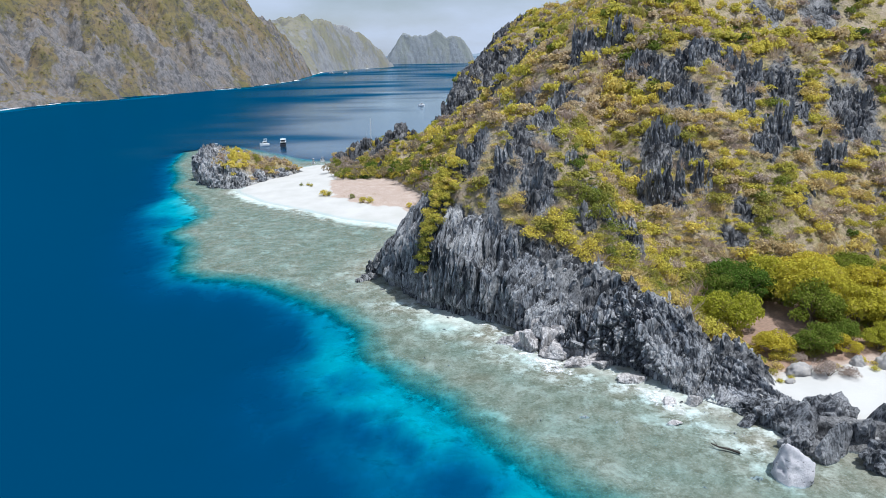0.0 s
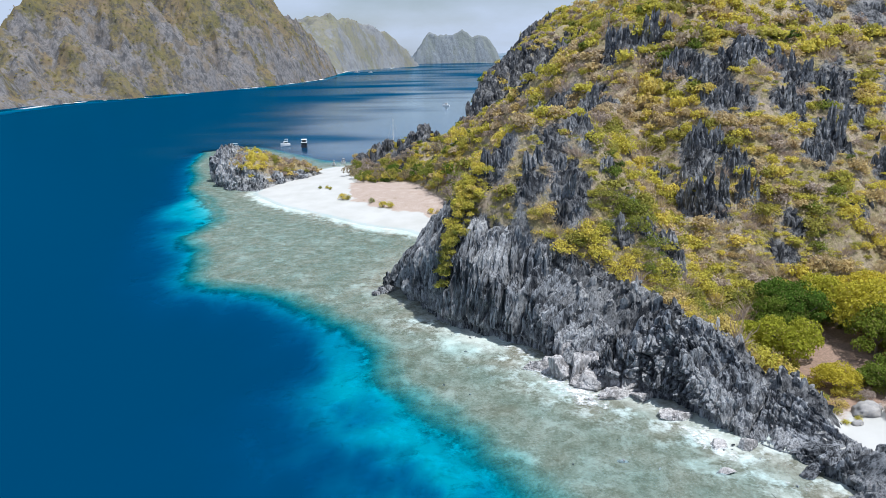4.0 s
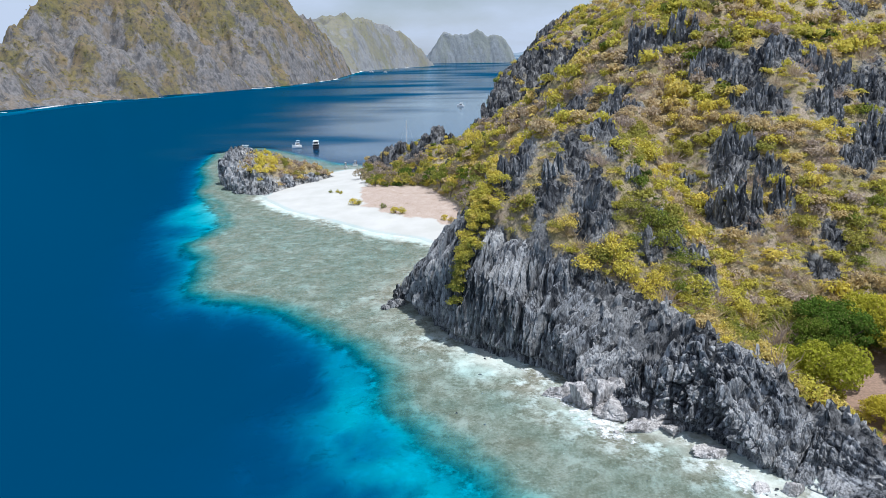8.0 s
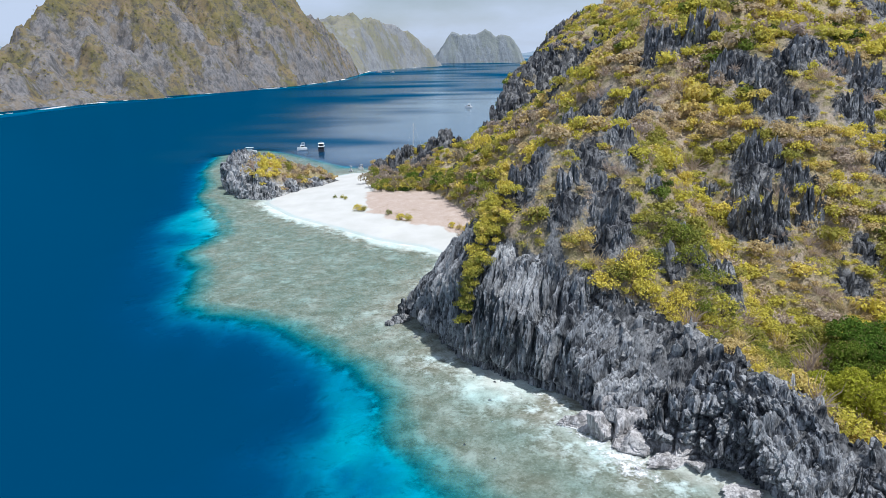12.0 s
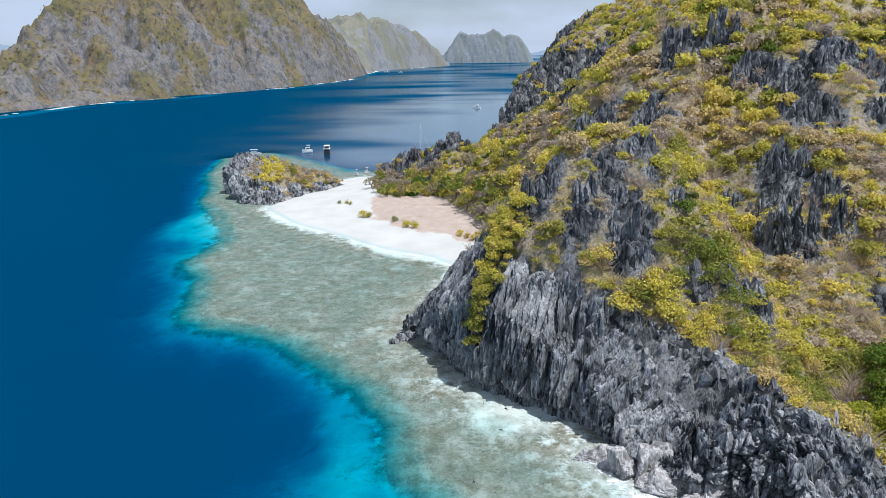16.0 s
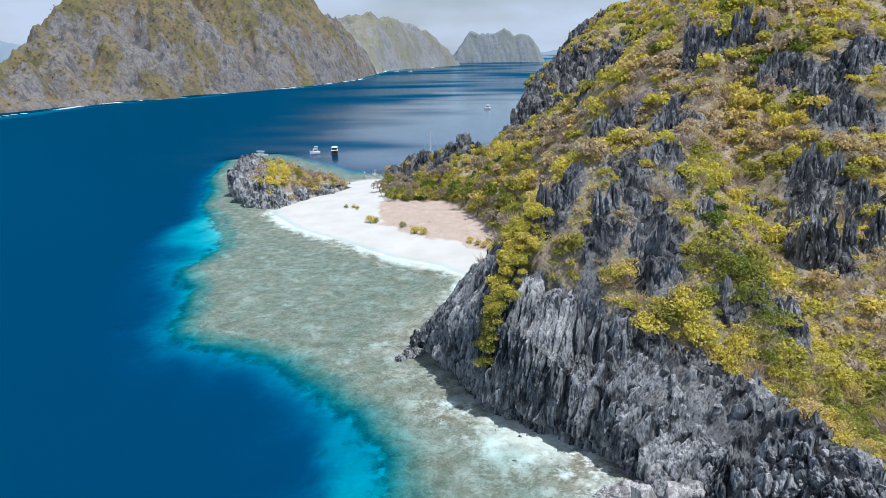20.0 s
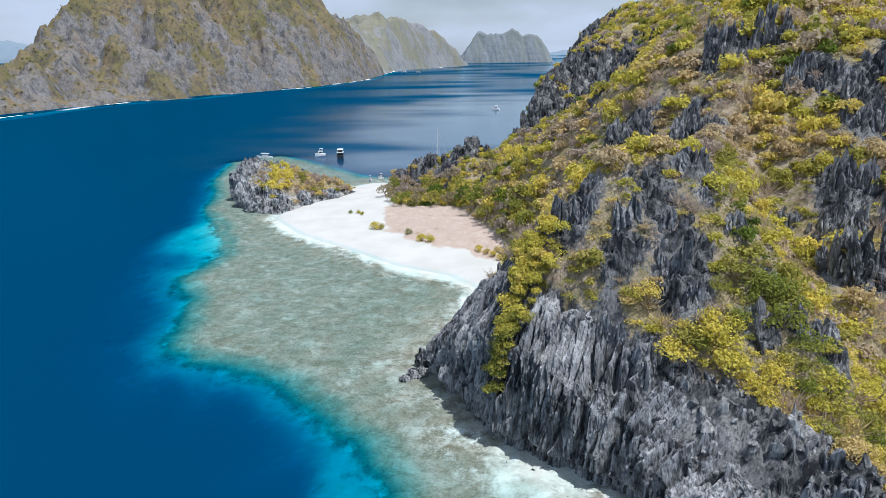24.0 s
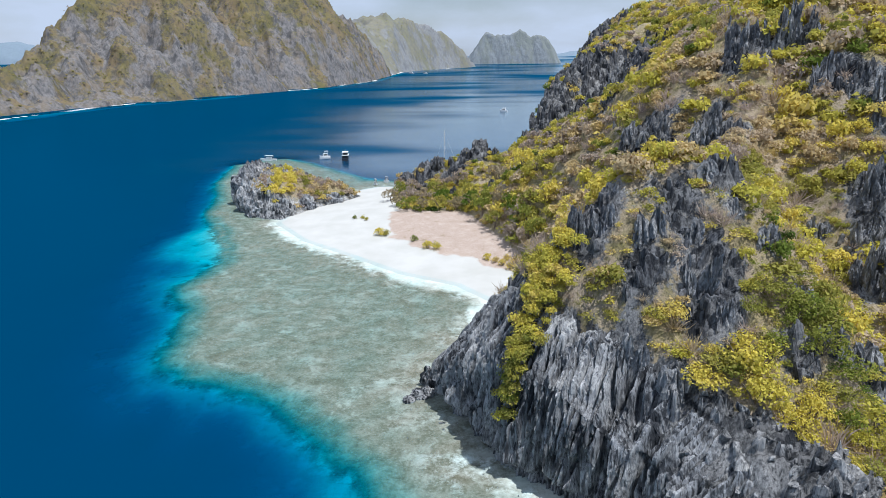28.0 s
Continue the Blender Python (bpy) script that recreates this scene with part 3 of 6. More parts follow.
def rubble(u, a, seed):
    """Relief of a slope of broken blocks, in metres."""
    w = 0.6 * gnoise(u / 2.3, a / 2.3, seed + 9)
    big, crack = plates((u + w) / 1.9, (a - 0.4 * u) / 2.1, seed)
    mid, joint = plates((u - w) / 0.8 + 7, (a + 0.3 * u) / 0.95, seed + 11)
    small, _ = plates(u / 0.4, a / 0.45, seed + 23)
    return 2.0 * big - 1.0 * (1 - smooth(crack, 0, 0.22)) + 1.0 * mid - 0.35 * (1 - smooth(joint, 0, 0.2)) + 0.38 * small + 0.4


def cliff_face(name, shore, step, rows, reach, seed, label):
    """A rock face that climbs from the waterline to the crest behind, undercut at its foot."""
    line = round_line(shore)
    run = np.concatenate([[0], np.cumsum(np.hypot(*np.diff(line, axis=0).T))])
    s = np.arange(0, run[-1], step)
    x, y = np.interp(s, run, line[:, 0]), np.interp(s, run, line[:, 1])
    k = int(1.2 / step)
    soft_x, soft_y = (np.convolve(np.pad(v, k, mode="edge"), np.ones(2 * k + 1) / (2 * k + 1), "valid") for v in (x, y))
    tx, ty = np.gradient(soft_x), np.gradient(soft_y)
    size = np.hypot(tx, ty)
    nx, ny = ty / size, -tx / size
    u = np.arange(-1.4, reach, 0.06)
    px, py = x[:, None] + nx[:, None] * u, y[:, None] + ny[:, None] * u
    top = island_height(px, py)[1]
    bay = -0.5 + 0.8 * gnoise(s / 5.5, s * 0 + 0.5, seed + 20) + 0.35 * gnoise(s / 2.0, s * 0 + 0.5, seed + 21)
    steep = np.where(x < 22, 9.0, np.where(x < 31, 2.6, 8.0))
    z = np.minimum(top, (u[None] - bay[:, None]) * steep[:, None])
    z = np.maximum.accumulate(np.maximum(z, -0.8), axis=1)
    arc = np.concatenate([np.zeros((len(s), 1)), np.cumsum(np.hypot(np.diff(u)[None], np.diff(z, axis=1)), axis=1)], 1)
    full = arc[:, -1]
    f = np.linspace(0, 1, rows)
    uu, zz = np.empty((len(s), rows)), np.empty((len(s), rows))
    for i in range(len(s)):
        uu[i], zz[i] = np.interp(f * full[i], arc[i], u), np.interp(f * full[i], arc[i], z[i])
    a = f[None] * full[:, None]
    du, dz = np.gradient(uu, axis=1), np.gradient(zz, axis=1)
    ln = np.hypot(du, dz) + 1e-6
    ou, oz = -dz / ln, du / ln
    sg = np.repeat(s[:, None], rows, 1)
    bx = np.repeat(x[:, None], rows, 1)
    broken = smooth(bx + 2.5 * gnoise(sg / 4, a / 5, seed + 30), 19, 24) * (1 - 0.6 * smooth(bx + 2.0 * gnoise(sg / 3, a / 4, seed + 31), 33, 38))
    out = fluting(sg, a, seed) * (1 - broken) + (rubble(sg, a, seed + 40) - 0.2) * broken + 0.35 * broken * fluting(sg, a, seed + 50)
    out = out * (0.35 + 0.65 * smooth(zz, 0.2, 3.0)) * smooth(uu, -1.4, -0.6) + 0.15
    cut = 2.1 * smooth(zz, -0.8, -0.1) * (1 - smooth(zz, 0.9, 2.3)) * (0.7 + 0.3 * gnoise(sg / 3, a * 0, seed + 60))
    uu, zz = uu + ou * out + cut, zz + oz * out
    gx0, gy0 = x[:, None] + nx[:, None] * uu, y[:, None] + ny[:, None] * uu
    uu = uu + 0.9 * (1 - smooth(near_line(gx0, gy0, CLEFT)[0], 0.8, 2.6))
    fade = smooth(f, 0.86, 1.0)[None]
    zz = zz - 1.6 * fade
    verts = np.stack([x[:, None] + nx[:, None] * uu, y[:, None] + ny[:, None] * uu, zz], 2).reshape(-1, 3)
    i, j = np.meshgrid(np.arange(len(s) - 1), np.arange(rows - 1), indexing="ij")
    q = (i * rows + j).ravel()
    return tagged(soup(name, verts, np.stack([q, q + 1, q + rows + 1, q + rows], 1), CLIFF, None, False), label, "cliff", kind="structure")


cliff_face("sea_cliff", [(47, 73), (45, 78), (43, 82), (39, 84), (35, 92), (29, 97), (24, 98), (19, 105), (15.3, 113.4), (8.4, 117.7), (1.0, 122.7), (-3.6, 132.3), (-9.3, 144.6), (-8, 152), (-6, 157)], 0.13, 100, 8.5, 701,
           "grey fluted limestone sea cliff, undercut at the waterline")


# ---- standing crags on the slopes ----
def spire(half, deep, height, seed):
    """A fluted limestone spire with a splintered top: corners and faces."""
    sink = 1.6
    cols, rows = int(min(96, max(30, 2 * math.pi * half / 0.18))), int(min(34, max(12, (height + sink) / 0.34)))
    t = np.linspace(-1.5 * np.pi, 0.5 * np.pi, cols)
    v = np.linspace(0, 1, rows)
    along = t * half
    tall = height * (0.72 + 0.36 * gnoise(along / 1.6, t * 0 + 0.3, seed) + 0.42 * (1 - np.abs(gnoise(along / 0.6, t * 0 + 0.7, seed + 1))) ** 3 - 0.14) + sink
    a = v[None] * tall[:, None]
    u = np.repeat(along[:, None], rows, 1)
    grow = min(1.0, half / 2.4) ** 0.7
    out = fluting(u * 1.5, a * 2.6, seed + 2) * 0.55 * grow
    lump = 1 + 0.30 * gnoise(u / (half * 1.1), a / 4.0, seed + 9)
    taper = 1.12 - 0.30 * v[None] - 0.22 * v[None] ** 3
    rx, ry = half * lump * taper + out, deep * lump * taper + out
    p = np.stack([np.cos(t)[:, None] * rx, np.sin(t)[:, None] * ry, a - sink], 2)
    rings = [p]
    for k in (0.68, 0.34, 0.08):
        edge = p[:, -1] * np.array([k, k, 1])
        edge[:, 2] = edge[:, 2] * k + (1 - k) * height * 0.9 + 0.8 * grow * gnoise(edge[:, 0] / 0.7, edge[:, 1] / 0.7, seed + 12)
        rings.append(edge[:, None])
    p = np.concatenate(rings, 1)
    n = p.shape[1]
    i, j = np.meshgrid(np.arange(cols - 1), np.arange(n - 1), indexing="ij")
    q = (i * n + j).ravel()
    return p, np.stack([q, q + n, q + n + 1, q + 1], 1)


def crag(x, y, z, half, height, seed, label):
    """A weathered limestone crag: a few fluted spires grown together."""
    g = random.Random(seed)
    verts, faces, count = [], [], 0
    many = max(2, min(7, round(half * 1.1 + 1)))
    for i in range(many):
        at = -1 + 2 * (i + 0.5) / many + g.uniform(-0.12, 0.12)
        r = half * g.uniform(0.8, 1.25) * 1.25 / many + 0.25
        p, f = spire(r, r * g.uniform(0.7, 1.1), height * g.uniform(0.6, 1.12) * (1 - 0.3 * at * at), seed + i * 131)
        off = (at * half, g.uniform(-0.25, 0.45) * half, g.uniform(-0.6, 0.5))
        lean = (g.uniform(-0.10, 0.08), g.uniform(-0.02, 0.14))
        p[:, :, :2] += np.maximum(p[:, :, 2:], 0) * np.array(lean)
        verts.append(p.reshape(-1, 3) + np.array(off))
        faces.append(f + count)
        count += len(verts[-1])
    ob = soup("crag", np.concatenate(verts), np.concatenate(faces), CRAG, None, False)
    ob.matrix_basis = pose(x, y, z, 0, 0, g.uniform(-30, 18))
    return tagged(ob, label, "crag", "crags on the slopes")


for k, (x, y, z, half, height) in enumerate(CRAGS):
    crag(x, y, z, half, height, 900 + 17 * k, "tall splintered dark limestone crag standing out of the scrub" if height > 7 else "low grey limestone crag among yellow scrub")


# ---- islet at the spit ----
ISLET = [(-64, 246), (-70, 247), (-77, 252), (-84, 262), (-90, 276), (-92, 290), (-84, 298), (-70, 296), (-56, 288), (-44, 276), (-48, 268), (-57, 259)]
ISLET_CREST = [(-84, 284, 10.5), (-78, 271, 10.5), (-69, 260, 9.5), (-57, 270, 6.5), (-47, 275, 3.5)]
IX, IY = np.arange(-95, -40, 0.6), np.arange(243, 301, 0.6)
ix, iy = np.meshgrid(IX, IY)


def islet_height(x, y):
    d = inside(x, y, ISLET)
    cut, teeth = ridged(x / 5.5, y / 5.5, 3, 45) - 1, ridged(x / 2.2, y / 2.2, 2, 57) - 1
    z = ridge(x, y, ISLET_CREST, 0.35, 1.0)
    west = smooth(-x, 60, 76)
    rock = np.clip(0.25 + 0.5 * west + (0.35 + 0.25 * west) * (1 - smooth(d, 2, 6)), 0, 1)
    z = z + rock * (1.3 * cut + 1.0 * teeth)
    dd = d + 0.7 * cut + 0.5 * teeth
    return d, np.minimum(z, np.where(dd > 0, dd * (1.1 + 1.5 * west) - 0.4, dd)), rock


idd, iz, irock = islet_height(ix, iy)
islet = tagged(sheet("islet", IX, IY, iz, squares(iz) > -0.9, ISLET_SLOPE, {"rock": irock}, True), "low grey rock islet at the end of the sand spit", "islet", kind="structure")


# ---- reef, sea bed and sea ----
REEF = [(60, 30), (30, 53), (18.5, 66.5), (13, 75), (5, 87), (-1, 95), (-6.5, 102.5), (-8.5, 114), (-15, 123.3), (-23, 132), (-30, 139.2), (-38.5, 143.8), (-47, 146.5), (-52.5, 151), (-56, 162), (-58.5, 172), (-67.5, 186), (-65.5, 195), (-64, 203), (-69, 216),
        (-88, 253), (-107, 306), (-115, 347), (-100, 364), (-84, 352), (-66, 328), (-50, 311), (-20, 306), (40, 320), (200, 300), (250, 60)]


def sea_depth(x, y):
    wob = fbm(x / 10, y / 10, 3, 71)
    r = inside(x, y, REEF) + wob * 0.9 + 0.45 * fbm(x / 3.5, y / 3.5, 3, 73) + smooth(y, 215, 240) * 1.5 * fbm(x / 24, y / 24, 2, 79)
    d = inside(x, y, COAST)
    flat = 0.14 + 0.24 * smooth(-d, 0, 14) + 0.12 * fbm(x / 5, y / 5, 3, 77) + 1.0 * (1 - smooth(r, 0, 4.5)) ** 1.6
    bays = fbm(x / 10, y / 13, 4, 83, 0.6)
    out = np.maximum(-r, 0)
    west = smooth(-x, 12, 40)
    ledge = 1.35 + (2.6 + 1.6 * smooth(y, 100, 118)) * smooth(out, 0, 5.0) + 0.21 * out + np.maximum(-0.35, 0.05 + 1.5 * bays) * 6 * smooth(out, 3, 12) + (0.5 + 0.5 * smooth(y, 92, 112)) * np.maximum(out - 8, 0) + west * 6 * smooth(out, 2, 11)
    ledge = ledge + smooth(y, 222, 250) * (1.6 * smooth(out, 0, 4) + 0.35 * out)
    sand_tongue = np.maximum(0, 1 - np.hypot((x + 78) / 24, (y - 219) / 42))
    ledge = ledge * (1 - 0.74 * smooth(sand_tongue, 0.0, 0.8)) + 1.2 * sand_tongue * smooth(out, 0, 2)
    depth = np.where(r > 0, flat, ledge)
    return np.clip(depth, 0.1, 60), d, r


SX = spaced((-5000, -700, 700, 120), (-700, -440, 80, 14), (-440, -180, 13, 13), (-180, -140, 10, 2), (-140, 70, 1.2, 1.2), (70, 400, 3, 50), (400, 5000, 80, 700))
SY = spaced((-800, 40, 120, 3), (40, 200, 1.0, 1.2), (200, 380, 1.3, 3), (380, 560, 4, 14), (560, 1200, 14, 14), (1200, 5000, 30, 500))
sx, sy = np.meshgrid(SX, SY)
depth, sd, sr = sea_depth(sx, sy)
FAR_SHORE = [(-420, 440), (-392, 500), (-383, 553), (-378, 615), (-371, 680), (-350, 730), (-312, 785), (-290, 875), (-238, 952), (-196, 1158), (-203, 1573), (-78, 1945)]
shore_d, _ = near_line(sx, sy, FAR_SHORE)
far_depth = np.minimum(depth, 3.0 + shore_d * 0.7)
depth = np.where((sy > 420) & (sx < -40), far_depth, depth)
SEA = 0.0
# Hand-placed regions where the sky's reflection is made stronger and whiter.
lee_sheen = smooth(sx, -190, -30) * smooth(sy, 260, 350) * (1 - smooth(np.hypot((sx - 90) / 300, (sy - 500) / 360) + 0.38 * fbm(sx / 150, sy / 60, 3, 191), 0.45, 1.15))
lee_sheen = np.maximum(lee_sheen, 0.5 * smooth(sx + 0.12 * sy, -150, 60) * smooth(sy, 500, 760) * smooth(fbm(sx / 260, sy / 120, 3, 193), -0.7, 0.3))
foam = np.where((sy > 420) & (sx < -40), (1 - smooth(shore_d, 1, 11)) * smooth(fbm(sx / 60, sy / 60, 2, 67), -0.25, 0.3), (1 - smooth(np.abs(sd + 2.5), 0.5, 6)) * smooth(fbm(sx / 12, sy / 12, 2, 63) + 0.35 * smooth(sx, 0, 12), -0.1, 0.6) * 0.68)
foam = np.where((sy > 140) & (sy < 300) & (sx < 8), 0.25 * foam, foam)
foam = np.where((sx > 42) & (sy < 74), 0.3 * foam, foam)
foam = foam + (sd < 0) * (0.22 * np.exp(-((sx - 24) ** 2 + (sy - 95) ** 2) / 60) + 0.15 * np.exp(-((sx - 35) ** 2 + (sy - 84) ** 2) / 30) + 0.3 * np.exp(-((sx + 9) ** 2 + (sy - 137) ** 2) / 18))
water = tagged(sheet("water", SX, SY, np.full(sx.shape, SEA), squares(sd) < 9, WATER, {"depth": depth, "foam": foam, "lee_sheen": lee_sheen}, True), "clear tropical sea, turquoise over the reef edge and deep blue beyond", "sea", kind="structure")
bed_x, bed_y = spaced((-300, -140, 20, 4), (-140, 70, 1.2, 1.2)), spaced((0, 40, 8, 3), (40, 200, 1.0, 1.2), (200, 400, 1.3, 6))
bx, by = np.meshgrid(bed_x, bed_y)
bdep, bd, br = sea_depth(bx, by)
coral_heads = np.maximum(ridged(bx / 3.1, by / 3.1, 3, 91) - 1.15, 0) * 0.35 * smooth(-bd, 2, 9) * (br > 0)
sandiness = np.where(br > 0, np.where(by > 128, 0.30, 0.50) - smooth(-bd, 1, 15) * np.where(by > 128, 0.22, 0.34), np.maximum(smooth(by, 192, 206) * smooth(-br, -0.5, 6) * 1.0, smooth(-br, 0.8, 6.5) * 1.0))
sandiness = sandiness + 0.55 * smooth(by, 158, 175) * (1 - smooth(-bd, 1, 7)) * (bx < 8) * (by < 262)
sandiness = np.where((bx > 44) & (by < 73), 0.35 * sandiness, sandiness)
seabed = tagged(sheet("seabed", bed_x, bed_y, -0.12 - 0.1 * np.minimum(bdep, 40) + coral_heads * 0.2, squares(bd) < 6, SEABED, {"sandy": sandiness}, True), "pale reef flat of coral rubble and sand under shallow water", "reef", kind="structure")
deep = tagged(soup("deep_floor", np.array([(-5000, -800, -6), (5000, -800, -6), (5000, 5000, -6), (-5000, 5000, -6.0)]), np.array([[0, 1, 2, 3]]), SEABED), "deep sandy sea floor", "sea floor", kind="structure")


def shore_strip(name, line, z, inner, width, step, material, label, category, kind):
    """A flat strip of uneven width along a shore, cut by gaps where the width falls to nothing."""
    pts = np.array(line, float)
    run = np.concatenate([[0], np.cumsum(np.hypot(*np.diff(pts, axis=0).T))])
    s = np.arange(0, run[-1], step)
    x, y = np.interp(s, run, pts[:, 0]), np.interp(s, run, pts[:, 1])
    tx, ty = np.gradient(x), np.gradient(y)
    size = np.hypot(tx, ty)
    nx, ny = ty / size, -tx / size
    w = width(s)
    rows = [np.stack([x + nx * (-inner + (w + inner) * k), y + ny * (-inner + (w + inner) * k), np.full(len(s), z)], 1) for k in (0.0, 0.6, 1.0)]
    v = np.concatenate(rows)
    n = len(s)
    i = np.nonzero((w[:-1] > 0.5) & (w[1:] > 0.5))[0]
    f = np.concatenate([np.stack([i + k * n, i + 1 + k * n, i + 1 + (k + 1) * n, i + (k + 1) * n], 1) for k in (0, 1)])
    return tagged(soup(name, v, f, material), label, category, kind=kind)


def foam_material():
    n = Nodes("surf_foam")
    f = n.noise(n.where(), 0.3, 6.0, 0.7)
    return n.surface(n.mix(n.span(f, 0.35, 0.6), (0.60, 0.68, 0.70), (0.82, 0.85, 0.86)), 0.8, n.bump(f, 0.4, 0.3), 0.3)


shore_strip("shelf", FAR_SHORE, -1.6, 12, lambda s: 9 + 12 * fbm(s / 70, s * 0, 3, 211), 8, SAND, "shallow sand shelf along the far shore", "sea floor", "structure")
shore_strip("surf", FAR_SHORE, 0.06, 5, lambda s: (0.75 + 2.0 * smooth(s, 150, 420)) * smooth(fbm(s / 75, s * 0 + 3.3, 3, 221) + 0.9 * fbm(s / 13, s * 0, 2, 223), 0.02, 0.6) - 0.2, 3, foam_material(), "broken white surf along the far shore", "surf", "stuff")


# ---- hills across the strait ----
def far_hill(name, label, crests, x0, x1, y0, y1, step, slope, coast, seed, rough, material=None):
    xs, ys = np.arange(x0, x1, step), np.arange(y0, y1, step)
    x, y = np.meshgrid(xs, ys)
    z = np.full(x.shape, -50.0)
    for c in crests:
        z = smax(z, ridge(x, y, c, slope, 12), 20)
    n = fbm(x / 160, y / 160, 4, seed)
    along, across = 0.45 * x + 0.89 * y, 0.89 * x - 0.45 * y
    knolls = 1.1 - ridged(x / 105, y / 105, 3, seed + 9)
    gully = ridged(along / 62 + across / 150 + 0.4 * n, across / 170, 3, seed + 29, 0.5) - 1.1
    spines = ridged(along / 15 + across / 42 + 0.5 * n, across / 60, 3, seed + 39, 0.6) - 1.0
    lumps = 1 - ridged(x / 19, y / 19, 3, seed + 19)
    up = smooth(z, 0, 30)
    spur = ridged(along / 190 + across / 260, across / 420, 2, seed + 49) - 0.9
    z = z + rough * up * (9 * n + 13 * knolls + 30 * spur + 20 * gully + 3.0 * spines + 7.5 * lumps)
    d = inside(x, y, coast) + 4 * fbm(x / 50, y / 50, 3, seed + 5) + 5 * spines * rough
    z = np.minimum(z, np.where(d > 0, d * 2.2 - 2, -6))
    steep = np.hypot(*np.gradient(z, step)) / 2.2
    rock = 0.16 + 0.26 * np.minimum(steep, 1.6) + 0.85 * fbm(x / 52, y / 70, 4, seed + 3, 0.6) - 0.16 * gully + 0.12 * spines + 0.34 * (1 - smooth(z, 10, 55)) - 0.14 * smooth(z, 60, 120)
    rock = np.clip(rock - 0.22 * lumps, 0, 1)
    return tagged(sheet(name, xs, ys, z, squares(z) > -5.5, material or FAR_HILL, {"rock": rock}, True), label, "hill", kind="structure")


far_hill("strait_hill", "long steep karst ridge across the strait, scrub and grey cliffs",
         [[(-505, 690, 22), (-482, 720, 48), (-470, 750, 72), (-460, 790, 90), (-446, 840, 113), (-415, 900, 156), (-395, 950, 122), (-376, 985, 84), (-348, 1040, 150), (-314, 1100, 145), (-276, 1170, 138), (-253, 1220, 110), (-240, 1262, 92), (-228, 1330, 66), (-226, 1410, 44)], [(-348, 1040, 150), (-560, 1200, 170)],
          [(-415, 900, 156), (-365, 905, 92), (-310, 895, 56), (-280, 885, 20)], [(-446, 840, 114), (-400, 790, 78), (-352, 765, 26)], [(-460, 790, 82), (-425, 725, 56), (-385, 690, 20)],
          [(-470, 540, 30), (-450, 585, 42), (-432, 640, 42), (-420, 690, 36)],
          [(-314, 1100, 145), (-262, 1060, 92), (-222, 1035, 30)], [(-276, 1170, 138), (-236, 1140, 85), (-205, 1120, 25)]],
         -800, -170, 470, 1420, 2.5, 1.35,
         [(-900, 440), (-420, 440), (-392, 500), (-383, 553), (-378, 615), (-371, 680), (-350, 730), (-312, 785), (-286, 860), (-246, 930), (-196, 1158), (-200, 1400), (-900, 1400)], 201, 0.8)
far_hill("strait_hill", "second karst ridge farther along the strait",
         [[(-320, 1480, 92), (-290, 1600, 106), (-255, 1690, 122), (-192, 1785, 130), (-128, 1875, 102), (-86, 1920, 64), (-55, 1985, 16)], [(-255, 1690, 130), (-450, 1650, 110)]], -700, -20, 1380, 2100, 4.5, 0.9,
         [(-800, 1360), (-200, 1360), (-203, 1573), (-150, 1780), (-60, 1940), (-45, 2020), (-200, 2080), (-800, 2080)], 301, 0.4, HAZED_RIDGE)
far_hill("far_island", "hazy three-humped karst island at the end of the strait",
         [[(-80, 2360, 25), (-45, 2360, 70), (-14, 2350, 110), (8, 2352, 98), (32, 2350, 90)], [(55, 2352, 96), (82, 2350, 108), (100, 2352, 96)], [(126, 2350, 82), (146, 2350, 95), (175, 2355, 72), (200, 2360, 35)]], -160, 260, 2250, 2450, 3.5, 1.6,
         [(-110, 2310), (205, 2310), (225, 2370), (200, 2430), (-110, 2430)], 401, 0.42, HAZED_ISLAND)
far_hill("far_island", "hazy pale island on the horizon",
         [[(380, 4300, 15), (480, 4300, 26), (700, 4350, 70)]], 200, 900, 4100, 4500, 20, 0.4, [(250, 4150), (850, 4150), (850, 4450), (250, 4450)], 501, 0.2, HAZED_HORIZON)
far_hill("far_island", "hazy pale island on the horizon",
         [[(-2900, 3450, 120), (-2450, 3500, 105), (-2330, 3500, 90), (-2290, 3500, 20)]], -3000, -2200, 3300, 3700, 20, 0.6, [(-2950, 3350), (-2250, 3350), (-2250, 3650), (-2950, 3650)], 601, 0.3, HAZED_HORIZON)

